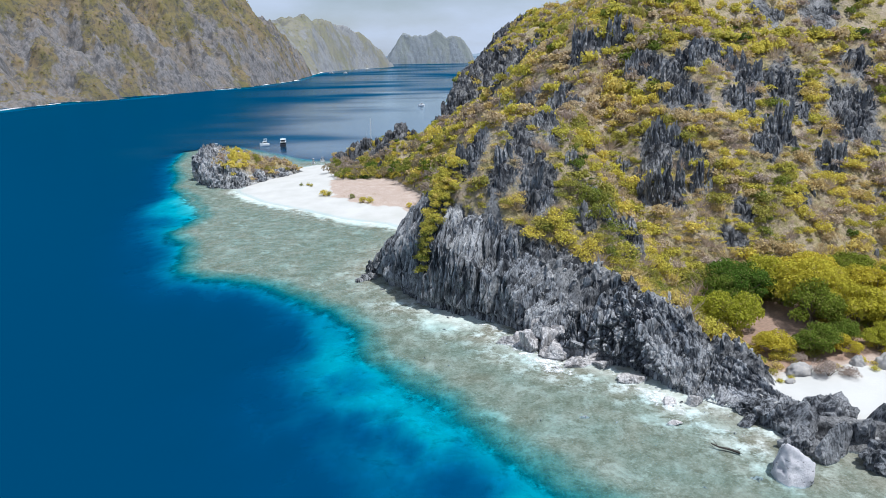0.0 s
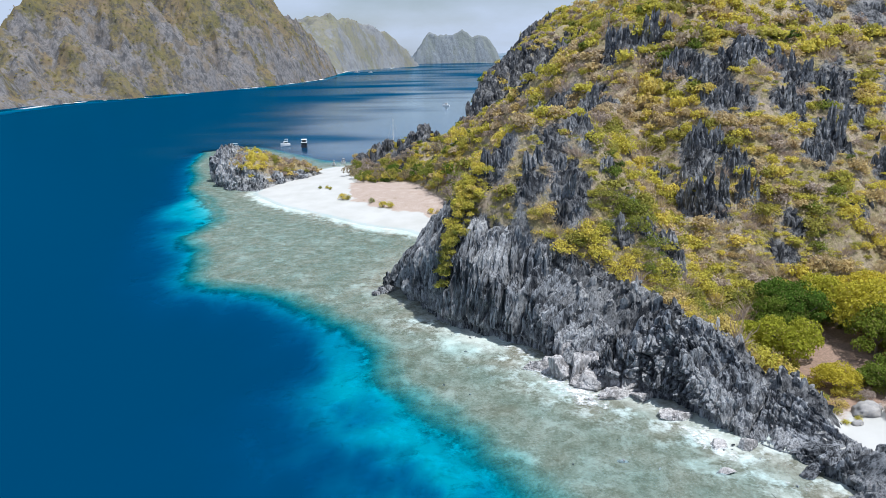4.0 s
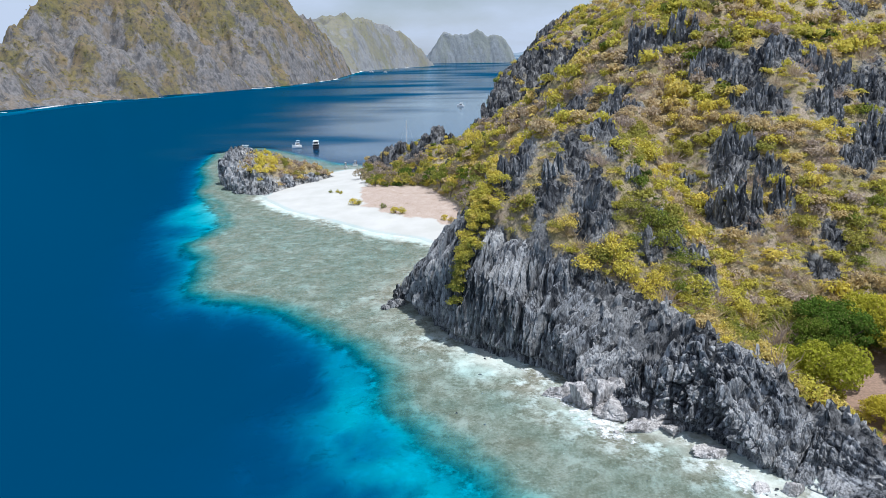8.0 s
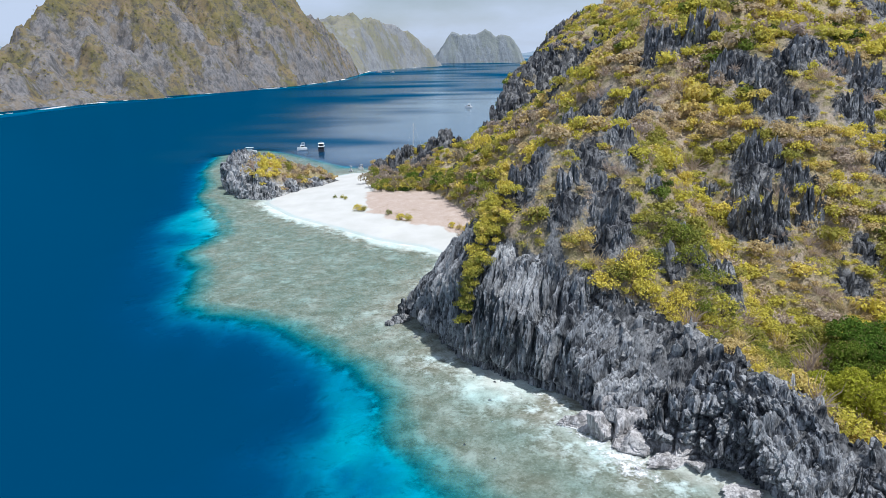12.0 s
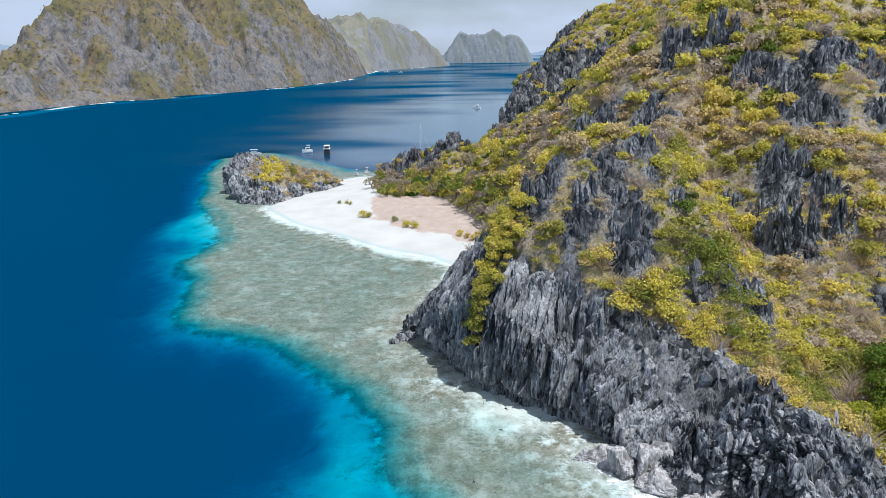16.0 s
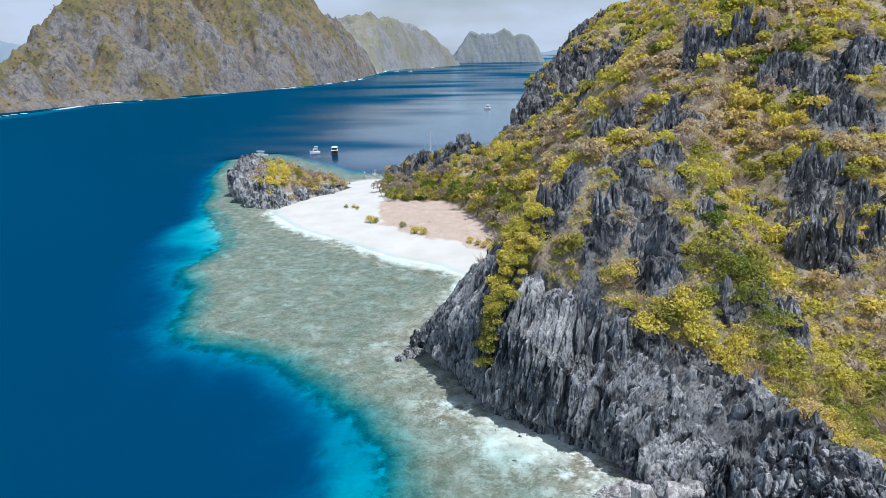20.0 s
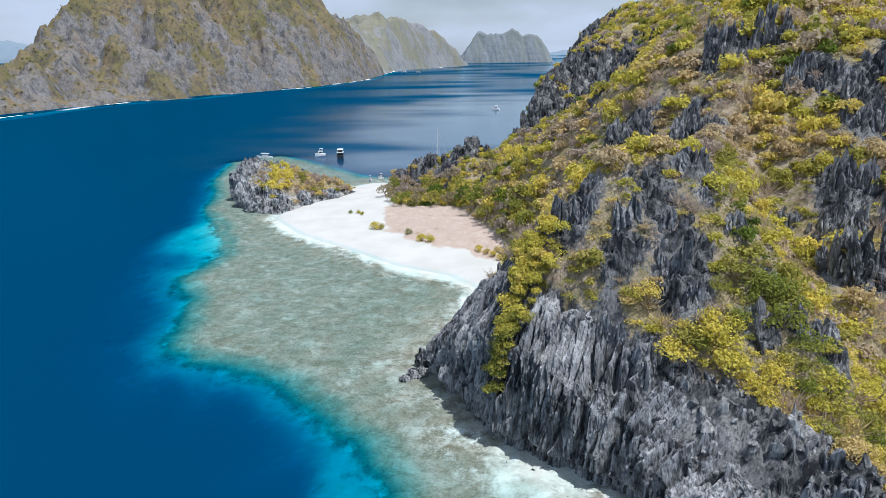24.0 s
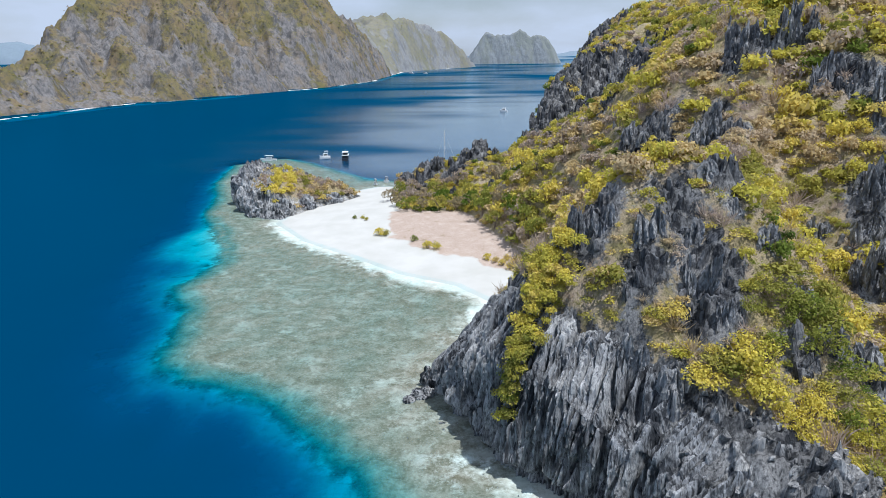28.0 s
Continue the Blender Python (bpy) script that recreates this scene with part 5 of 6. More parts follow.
for x0, x1, y0, y1, gap, big in ((-38, 60, 228, 305, 1.75, 0.92), (60, 170, 231, 300, 3.4, 1.4), (-10, 110, 305, 520, 3.6, 1.4)):
    fx, fy = spread(rng, x0, x1, y0, y1, gap)
    fd, fz, frock, fbeach = ground_at(fx, fy)
    ok = (fbeach < -0.8) & (fz > 1.6) & (fz < 47 + 0.13 * fy) & (fd > 1.5) & (frock < 0.62) & (rng.uniform(0, 1, fx.size) < 0.85)
    ft = np.clip(tint_at(fx, fy, rng)[ok] - 0.04 - 0.2 * (fx[ok] < 12) + 0.42 * (rng.uniform(0, 1, ok.sum()) < np.where(fx[ok] < 16, 0.62, 0.36)), 0, 1)
    tagged(scatter_soup("scrub", LOW_CROWNS, np.stack([fx, fy, fz - 0.2], 1)[ok], rng.uniform(1.1, 2.4, ok.sum()) * big, ft, rng, SCRUB_LEAF, (0.8, 1.5)), "scrub and low trees on the slopes behind the beach", "scrub", kind="stuff")
ex, ey = spread(rng, -92, -43, 246, 298, 1.7)
ed, ez, erock = islet_height(ex, ey)
ok = (ed > np.where(ex > -62, 1.8, 3.0)) & (ez > 1.2) & (ex > -76) & (rng.uniform(0, 1, ex.size) < 0.85)
tagged(scatter_soup("scrub", LOW_CROWNS, np.stack([ex, ey, ez - 0.2], 1)[ok], rng.uniform(1.2, 2.3, ok.sum()), np.clip(np.where(np.abs(ex[ok] + 0.3 * (ey[ok] - 270) + 70.5) < 3.8, 0.72, rng.choice([0.36, 0.9, 1.0, 1.0], ok.sum())) + rng.normal(0, 0.07, ok.sum()), 0, 1), rng, SCRUB_LEAF), "golden-yellow low scrub on top of the islet", "scrub", kind="stuff")


FAR_LEAF = leaf_material("far_leaf", [(0.0, (0.17, 0.18, 0.075)), (0.4, (0.26, 0.25, 0.10)), (0.75, (0.36, 0.31, 0.11)), (1.0, (0.37, 0.30, 0.19))], "tint")
FAR_CROWNS = [crown_shape(rng, 16, 5, 0.7, 0.62) for _ in range(5)]


def far_scrub(hill_ob, x0, x1, y0, y1, gap, seed, label):
    """Bushes on a far hill, set on its mesh."""
    co = np.empty(len(hill_ob.data.vertices) * 3, np.float32)
    hill_ob.data.vertices.foreach_get("co", co)
    co = co.reshape(-1, 3)
    rk = np.empty(len(co), np.float32)
    hill_ob.data.attributes["rock"].data.foreach_get("value", rk)
    g = np.random.default_rng(seed)
    ok = (co[:, 0] > x0) & (co[:, 0] < x1) & (co[:, 1] > y0) & (co[:, 1] < y1) & (co[:, 2] > 6) & (rk < 0.62) & (g.uniform(0, 1, len(co)) < gap)
    p = co[ok] + g.uniform(-2, 2, (ok.sum(), 3)) * np.array([1, 1, 0]) - np.array([0, 0, 0.8])
    t = np.clip(0.45 + 0.5 * fbm(p[:, 0] / 60, p[:, 1] / 60, 3, seed) + g.normal(0, 0.16, len(p)), 0.0, 1.0)
    return tagged(scatter_soup("far_scrub", FAR_CROWNS, p, g.uniform(0.9, 2.3, len(p)), t, g, FAR_LEAF, (0.6, 1.1)), label, "scrub", kind="stuff")


for ob in [o for o in scene.objects if o.name.startswith("strait_hill")]:
    far_scrub(ob, -480, 0, 480, 2100, 0.42 if ob.name == "strait_hill" else 0.36, 17, "olive scrub on the ridge across the strait")


def part(name, bm, material, parent, label=""):
    me = bpy.data.meshes.new(name)
    bm.to_mesh(me)
    bm.free()
    me.materials.append(material)
    ob = new(name, me)
    ob.parent = parent
    return tagged(ob, label)


def tube(bm, path, r0, r1, sides=6):
    """A tapered limb along a path."""
    rings = []
    for i, p in enumerate(path):
        d = (Vector(path[min(i + 1, len(path) - 1)]) - Vector(path[max(i - 1, 0)])).normalized()
        u = d.orthogonal().normalized()
        v = d.cross(u)
        r = r0 + (r1 - r0) * i / (len(path) - 1)
        rings.append([bm.verts.new(Vector(p) + (u * math.cos(k * 2 * math.pi / sides) + v * math.sin(k * 2 * math.pi / sides)) * r) for k in range(sides)])
    for a, b in zip(rings, rings[1:]):
        for k in range(sides):
            bm.faces.new((a[k], a[(k + 1) % sides], b[(k + 1) % sides], b[k]))
    bm.faces.new(rings[-1])
    bm.faces.new(rings[0][::-1])


def crown_mesh(name, shape, scale, lift, material):
    q = shape.reshape(-1, 3) * scale + np.array([0, 0, lift])
    ob = soup(name, q, np.arange(len(q)).reshape(-1, 3), material)
    return ob


def shrub_kind(k, leaves_mat):
    """A shrub of radius 1: stems and a leafy crown."""
    base = new("shrub")
    bm = bmesh.new()
    r = random.Random(k)
    for i in range(5):
        a = i * 1.26 + r.uniform(-0.3, 0.3)
        tube(bm, [(0, 0, -0.2), (math.cos(a) * 0.22, math.sin(a) * 0.22, 0.25), (math.cos(a) * 0.5, math.sin(a) * 0.5, 0.6)], 0.05, 0.015, 4)
    part("stem", bm, BARK, base)
    crown_mesh("crown", THING_CROWNS[k % len(THING_CROWNS)], 1.0, 0.0, leaves_mat).parent = base
    return base


SHRUB_LABELS = ["dark green leafy shrub on the rock ledge", "olive-green leafy shrub on the rock ledge", "lime-green shrub among limestone blades", "yellow-green dry-season shrub above the sea cliff", "ochre-yellow half-dry shrub above the sea cliff"]
kinds = {}
idx = np.nonzero(front)[0][:290]
for i in idx:
    c = int(np.clip((tint1[i] - 0.15) / 0.8 * 5, 0, 4))
    k = int(rng.integers(0, 4))
    if (c, k) not in kinds:
        kinds[c, k] = tagged(shrub_kind(c * 4 + k, LEAVES[c]), SHRUB_LABELS[c], "shrub", "shrubs above the sea cliff")
        ob = kinds[c, k]
    else:
        ob = copy_thing(kinds[c, k], pose(0, 0, 0))
    f = float(size[i])
    ob.matrix_basis = pose(float(sx1[i]), float(sy1[i]), float(sz1[i]) - 0.12, 0, 0, float(rng.uniform(0, 360))) @ Matrix.Diagonal((f, f, f * float(rng.uniform(0.8, 1.15)), 1))


def tree(x, y, height, radius, tint, seed, label, leaves=7000, group="trees behind the cove"):
    """A low broad tree: trunk, limbs, and a crown in clumps."""
    z = float(ground_at(x, y)[1][0])
    r = random.Random(seed)
    g = np.random.default_rng(seed)
    base = new("tree")
    base.matrix_basis = pose(x, y, z - 0.1)
    bm = bmesh.new()
    fork = height * 0.35
    tube(bm, [(0, 0, -0.3), (r.uniform(-0.15, 0.15), r.uniform(-0.15, 0.15), fork * 0.5), (r.uniform(-0.3, 0.3), r.uniform(-0.3, 0.3), fork)], 0.05 * height, 0.03 * height, 7)
    part("trunk", bm, BARK, base)
    for i in range(5):
        a = i * 1.257 + r.uniform(-0.4, 0.4)
        bm = bmesh.new()
        reach = radius * r.uniform(0.5, 0.8)
        tube(bm, [(0, 0, fork * 0.8), (math.cos(a) * reach * 0.5, math.sin(a) * reach * 0.5, height * 0.55), (math.cos(a) * reach, math.sin(a) * reach, height * 0.72)], 0.022 * height, 0.008 * height, 5)
        part("limb", bm, BARK, base)
    shape = tree_crown(g, leaves, 34 if leaves > 1000 else 18, 0.07 if leaves > 1000 else 0.15) * np.array([radius * 1.12, radius * 1.12, height * 0.92])
    crown_mesh("crown", shape, 1.0, height * 0.1, (TREE_LEAVES if leaves > 1000 else LEAVES)[tint]).parent = base
    return tagged(base, label, "tree", group)


GREEN_TREE, OLIVE_TREE, LIME_TREE = "dense dark green broadleaf tree behind the cove", "olive-green bushy tree at the hill's foot", "bright yellow-green bushy tree behind the cove"
for k, (x, y, h, r, t) in enumerate([(53.5, 101.5, 6.6, 4.6, 2), (67.5, 103, 6.5, 4.6, 1), (75, 102, 6.8, 5.4, 3), (70, 109, 8, 5.8, 3), (82, 108, 6.6, 5.0, 3), (63.5, 94.5, 3.8, 3.6, 1), (68, 96, 3.4, 3.0, 1), (61, 118, 6, 4.6, 0), (68, 119, 6, 4.8, 2),
                                     (77, 121, 6.2, 5.0, 3), (86, 122, 5.8, 4.6, 1), (56.5, 112, 5.2, 3.8, 1), (61.5, 113, 6, 4.2, 0), (84, 99, 5, 4.2, 2), (92, 104, 5.5, 4.4, 3), (92, 113, 6, 4.8, 1), (100, 112, 6, 4.6, 2), (57.0, 95, 3.0, 3.0, 3), (66.5, 92.6, 2.4, 2.2, 3), (73, 93.4, 3.0, 2.6, 2), (49, 108, 4, 3.0, 2),
                                     (78, 113, 6.5, 4.6, 3), (49.5, 104.5, 3.2, 2.2, 2), (76, 95, 3.2, 2.6, 2)]):
    tree(x, y, h * 1.15, r, t, 40 + k, (GREEN_TREE, OLIVE_TREE, LIME_TREE, LIME_TREE)[t])
for k, (x, y, h, r, t) in enumerate([(-33, 262, 3.4, 2.2, 5), (-29.5, 254, 3.2, 2.2, 5), (-26, 249, 3.6, 2.6, 1), (-21, 247.5, 3.2, 2.0, 5), (-16.5, 248, 4.4, 2.6, 2), (-11.5, 249, 3.6, 2.2, 5), (-6.5, 245, 4.6, 2.6, 0), (-3, 236, 4.6, 2.8, 1), (0.5, 225, 4.4, 2.6, 1), (4.5, 213, 4.2, 2.4, 5),
                                     (8, 214, 4.5, 2.6, 1), (5, 222, 5, 3.0, 0), (2, 231, 4.5, 2.6, 5), (-3, 240, 4.5, 2.8, 1), (-9, 250.5, 4, 2.4, 5), (-16, 254, 4.5, 2.8, 0), (-22, 257, 4, 2.4, 5), (-27, 262, 3.6, 2.2, 5), (-31, 272, 4, 2.4, 1),
                                     (-28, 280, 4.5, 2.6, 5), (-18, 264, 5, 3.0, 1), (-8, 260, 5.5, 3.2, 2), (1, 248, 5.5, 3.2, 5), (8, 236, 5.5, 3.2, 3), (11, 226, 5, 3.0, 2), (-12, 276, 5, 3.0, 5), (13, 212, 4.5, 2.6, 3), (10, 203, 4, 2.4, 1)]):
    tree(x, y, h * 1.2, r * 1.1, t, 140 + k, ("dark green tree at the back of the sand", "olive-green tree at the back of the sand", "yellow-green tree on the slope above the beach", "yellowing tree on the slope above the beach", "straw-yellow tree on the slope above the beach", "half-bare grey-brown tree behind the beach")[t], 420, "trees behind the beach")


# ---- thicket behind the cove ----
cx, cy = spread(rng, 51, 100, 89, 128, 2.9)
cbeach = inside(cx, cy, COVE)
path_d, _ = near_line(cx, cy, [(57, 98), (63, 103), (66, 111)])
ok = (cbeach > -2.5) & (cy > 91.5 + 0.1 * (cx - 56)) & (path_d > 3.8)
for x, y in zip(cx[ok], cy[ok]):
    c = int(rng.choice([0, 1, 1, 2, 2, 3, 4]))
    ob = copy_thing(kinds[sorted(kinds)[int(rng.integers(0, len(kinds)))]], pose(0, 0, 0)) if (c, 0) not in kinds else copy_thing(kinds[c, 0], pose(0, 0, 0))
    f = float(rng.uniform(1.1, 2.1)) * (0.7 if y < 95 else 1.0)
    ob.matrix_basis = pose(float(x), float(y), float(ground_at(x, y)[1][0]) - 0.12, 0, 0, float(rng.uniform(0, 360))) @ Matrix.Diagonal((f, f, f * 1.1, 1))
    tagged(ob, "leafy shrub in the thicket behind the cove", "shrub", "thicket behind the cove")


# ---- single rocks ----
def rock(x, y, z, size, seed, material, label, jag=0.5, turn=0.0, category="rock", group="", smooth_face=False, facets=0):
    """One boulder of that size, its base sunk at z."""
    bm = bmesh.new()
    bmesh.ops.create_icosphere(bm, subdivisions=4, radius=1.0)
    off = Vector((seed * 7.3, seed * 3.1, seed * 5.7))
    luck = random.Random(seed)
    planes = [(Vector((luck.gauss(0, 1), luck.gauss(0, 1), luck.gauss(0, 0.8))).normalized(), luck.uniform(0.45, 0.8)) for _ in range(facets)]
    for v in bm.verts:
        p = v.co.copy()
        if facets:
            # a broken block: cut by planes, then chipped and cracked
            r = min([1.3] + [d / p.dot(q) for q, d in planes if p.dot(q) > 0.05])
            r += 0.07 * noise.fractal(p * 2.6 + off, 0.6, 2.0, 5) - 0.05 * abs(noise.noise(Vector((p.x * 6, p.y * 6, p.z * 2.5)) + off))
            split = abs(noise.noise(Vector((p.x * 1.6, p.y * 1.6, p.z * 0.7)) + off))
            v.co = p * (r - 0.10 * max(0.0, 1 - split / 0.06))
            if v.co.z < -0.45:
                v.co.z = -0.45 + (v.co.z + 0.45) * 0.3
            continue
        r = 1 + 0.30 * noise.fractal(p * 1.1 + off, 0.8, 2.0, 3)
        cell = noise.voronoi(p * 1.7 + off)[0]
        r += jag * 0.34 * (cell[1] - cell[0]) - 0.1 * jag
        flutes = noise.fractal(Vector((p.x * 4, p.y * 4, p.z * 1.2)) + off, 0.7, 2.1, 3)
        r += jag * 0.17 * (1 - 2 * abs(flutes))
        v.co = p * r
        if v.co.z < -0.45:
            v.co.z = -0.45 + (v.co.z + 0.45) * 0.3
    bmesh.ops.scale(bm, vec=(size[0] / 2, size[1] / 2, size[2] / 1.45), verts=bm.verts)
    for f in bm.faces:
        f.smooth = smooth_face
    me = bpy.data.meshes.new("rock")
    bm.to_mesh(me)
    bm.free()
    me.materials.append(material)
    ob = new("rock", me)
    ob.matrix_basis = pose(x, y, z + size[2] * 0.28, 0, 0, turn)
    return tagged(ob, label, category, group)


def weathered_material():
    n = Nodes("pale_boulder")
    big = n.noise(n.where(), 0.8, 5.0, 0.6)
    fine = n.noise(n.where(), 5.0, 6.0, 0.7)
    c = n.mix(n.span(big, 0.35, 0.65), (0.36, 0.36, 0.39), (0.52, 0.505, 0.53))
    c = n.mix(n.span(fine, 0.6, 0.7, 0.0, 0.5), c, (0.2, 0.19, 0.19))
    crust = n.make("ShaderNodeTexNoise", Vector=n.where(1.0, 0.45, 1.6), Scale=1.1, Detail=4.0, Roughness=0.6, Distortion=0.8)
    c = n.mix(n.span(crust, 0.60, 0.65, 0.0, 0.9), c, (0.045, 0.045, 0.05))
    return n.surface(c, 0.9, n.bump(fine, 0.6, 0.12, n.bump(big, 0.5, 0.4)), 0.2)


def smooth_stone_material():
    n = Nodes("beach_boulder_stone")
    big = n.noise(n.where(), 0.9, 4.0, 0.6)
    fine = n.noise(n.where(), 7.0, 5.0, 0.7)
    c = n.mix(n.span(big, 0.4, 0.62), (0.24, 0.235, 0.24), (0.35, 0.335, 0.32))
    c = n.mix(n.span(fine, 0.6, 0.7), c, (0.40, 0.33, 0.20))
    return n.surface(c, 0.85, n.bump(fine, 0.4, 0.06), 0.2)


BOULDER, STONE = weathered_material(), smooth_stone_material()
FOOT = "pale washed limestone block at the foot of the cliff"
for k, (x, y, sx0, sy0, sz0, turn) in enumerate([(15.9, 105.6, 4.8, 2.6, 1.8, 10), (19.6, 102.6, 4.6, 4.0, 3.6, 40), (23.0, 99.4, 5.4, 3.4, 2.6, -20), (26.6, 96.8, 6.4, 2.6, 1.7, 25), (22.6, 103.4, 4.4, 3.6, 3.8, 70),
                                                (26.4, 100.2, 4.6, 3.4, 3.4, 0), (18.2, 105.8, 3.4, 2.6, 2.4, 30), (29.8, 95.8, 3.2, 2.2, 1.6, 15), (29.0, 99.0, 3.6, 3.0, 3.2, 55), (25.2, 104.0, 4.0, 3.4, 4.6, 20), (20.9, 100.2, 2.6, 2.0, 1.6, 80), (24.6, 101.6, 4.2, 2.8, 4.2, -35), (21.4, 105.2, 3.6, 3.0, 4.4, 15), (28.2, 97.6, 2.4, 1.8, 2.0, 60), (17.6, 104.0, 2.2, 1.8, 1.5, -10)]):
    rock(x, y, -0.35, (sx0 * 1.25, sy0 * 1.3, sz0 * 0.95), 11 + k, PALE_ROCK, FOOT, 0.8, turn, group="blocks at the cliff foot", facets=9)
for k, (x, y, sx0, sy0, sz0, turn) in enumerate([(33, 90.6, 4.6, 2.6, 1.5, 12), (36, 83.8, 4.2, 1.7, 1.0, 8), (39.2, 82.8, 2.8, 1.7, 1.3, -15), (34.3, 78, 2.4, 1.2, 0.6, 5), (22.4, 95.3, 1.5, 1.0, 0.5, 0)]):
    rock(x, y, -0.3, (sx0, sy0, sz0), 31 + k, PALE_ROCK, "flat grey rock lying in the shallow water", 0.8, turn, group="flat rocks in the shallows", facets=9)
rock(-10.2, 141.2, -0.3, (3.6, 2.2, 1.5), 41, ROCK, "dark wet rocks off the tip of the cliff", 0.9, 20)
rock(-12.2, 139.6, -0.3, (2.0, 1.4, 0.9), 42, ROCK, "small brown-grey rock in the shallows", 0.9, 50)
rock(-9.4, 144.6, -0.3, (2.8, 2.2, 3.0), 43, ROCK, "square grey rock at the tip of the cliff", 0.9, 10)
rock(43.1, 66.2, -0.6, (5.0, 4.8, 5.2), 54, BOULDER, "large pale weathered boulder standing in the shallows", 0.16, 15, "boulder", smooth_face=True, facets=8)
BAR = "jagged dark grey limestone rock of the barrier beside the cove"
for k, (x, y, sx0, sy0, sz0, turn) in enumerate([(46.6, 80.6, 4.2, 2.6, 2.2, 20), (50.2, 79.4, 4.0, 2.6, 2.2, -10), (48.8, 75.4, 5.4, 4.2, 4.6, 30), (54.8, 77.0, 6.0, 3.8, 4.2, 10), (60.4, 74.6, 4.8, 3.6, 3.9, -15), (51.6, 70.2, 5.0, 3.4, 3.4, 40),
                                                (56.4, 67.2, 5.0, 3.4, 3.0, 5), (56.6, 72.0, 4.6, 3.4, 3.6, 60), (65.4, 73.4, 4.6, 3.6, 4.6, 0), (62.0, 69.0, 5.4, 3.6, 3.6, 25), (70.0, 70.0, 5.0, 4.0, 4.4, 45), (67.0, 65.4, 5.0, 3.6, 3.2, 15),
                                                (47.8, 71.4, 3.4, 2.6, 2.6, 0), (61.2, 63.8, 4.4, 3.2, 2.6, 35), (44.6, 77.6, 2.8, 2.0, 1.8, 10), (75.0, 66.6, 5.0, 4.0, 4.0, 20)]):
    rock(x, y, -0.4, (sx0 * 1.15, sy0 * 1.2, sz0 * (1.0 if y > 73 else 1.15)), 61 + k, BAR_ROCK, BAR, 1.15, turn, group="barrier rocks", facets=0 if k % 3 == 0 else 11)
for k, (x, y, sx0, sy0, sz0, turn) in enumerate([(57.4, 90.6, 5.0, 3.2, 2.6, 15), (66.8, 91.2, 2.6, 2.4, 3.4, 0), (71, 90.6, 4.6, 3.6, 4.0, 30), (76, 91.2, 4.4, 3.6, 3.4, -20), (63.6, 90.4, 1.4, 1.1, 0.9, 10), (54.8, 88.2, 1.6, 1.3, 1.1, 0), (80.4, 89.6, 3.4, 3.0, 2.6, 45), (60.4, 92, 1.8, 1.5, 1.3, 20)]):
    rock(x, y - 2.0, 0.8, (sx0 * 0.85, sy0 * 0.85, sz0 * 0.75), 91 + k, STONE, "rounded grey boulder on the white cove beach", 0.2, turn, "boulder", "rounded boulders of the cove", True)
for k, (x, y, sx0, sy0, sz0, turn) in enumerate([(-5, 287, 6, 5, 10, 10), (-9.5, 288, 4, 4, 6.5, 40), (-20, 289, 5, 4, 6.5, 0), (-25, 290, 4, 3, 5, 20), (-31, 290, 5, 3.4, 4.5, 0), (0.5, 285, 4, 4, 6.5, 60), (14, 250, 4.5, 4, 8, 20), (-13, 270, 3, 3, 5, 0)]):
    z = float(ground_at(x, y)[1][0])
    rock(x, y, min(z, 12) - 1.5, (sx0, sy0, sz0 * 0.8), 131 + k, DARK_ROCK, "crusted dark limestone pillar on the wooded point", 1.2, turn, group="pillars on the point")
for k, (x, y, sx0, sy0, sz0, turn) in enumerate([(-87, 283, 8, 9, 10, 20), (-82.5, 268, 9, 8, 11, 0), (-78, 258.5, 7, 7, 9.5, 40), (-73.5, 251.5, 6, 5, 6.5, 10), (-66, 251, 7, 5, 6.5, -20), (-60, 259, 6, 5, 5.4, 15), (-53, 267, 6, 4.5, 4.2, 40), (-72, 262, 5, 5, 10, 0)]):
    rock(x, y, -0.6, (sx0, sy0, sz0), 151 + k, CLIFF, "fluted dark grey limestone mass of the islet", 1.25, turn, group="rock masses of the islet")

# loose stones on the reef flat
qx, qy = spread(rng, -14, 46, 60, 150, 1.5)
qd = inside(qx, qy, COAST)
qr = inside(qx, qy, REEF)
ok = (qd < -1.0) & (qr > 3) & (rng.uniform(0, 1, qx.size) < 0.02 + 0.55 * np.exp(qd / 2.5))
n = ok.sum()
tagged(blades("reef_stones", np.stack([qx, qy, np.full(qx.size, -0.4)], 1)[ok], rng.lognormal(-1.2, 0.5, n), rng.uniform(0.28, 0.5, n), rng, ROCK, BLADES), "dark stones scattered in the shallow water", "stones", kind="stuff")


# ---- driftwood ----
WOOD = plain("grey_driftwood", (0.075, 0.065, 0.055), 0.9, 0.3, 5)
drift = new("driftwood")
drift.matrix_basis = pose(38.6, 71.4, 0.05, 0, 0, -28) @ Matrix.Diagonal((0.72, 0.9, 0.9, 1))
bm = bmesh.new()
tube(bm, [(-2.6, 0.2, 0.45), (-1.2, 0, 0.25), (0.4, 0.1, 0.2), (2.2, -0.1, 0.1)], 0.09, 0.2, 7)
part("trunk", bm, WOOD, drift)
for k, (p, q) in enumerate([((-1.4, 0, 0.25), (-2.6, 0.9, 0.7)), ((0.2, 0.1, 0.2), (-0.6, -0.9, 0.3)), ((1.6, 0, 0.15), (2.4, 0.8, 0.45)), ((1.9, -0.1, 0.1), (2.7, -0.7, 0.2)), ((-0.4, 0.05, 0.2), (-1.6, -0.6, 0.5))]):
    bm = bmesh.new()
    tube(bm, [p, tuple((a + b) / 2 + 0.06 for a, b in zip(p, q)), q], 0.07, 0.02, 5)
    part("branch", bm, WOOD, drift)
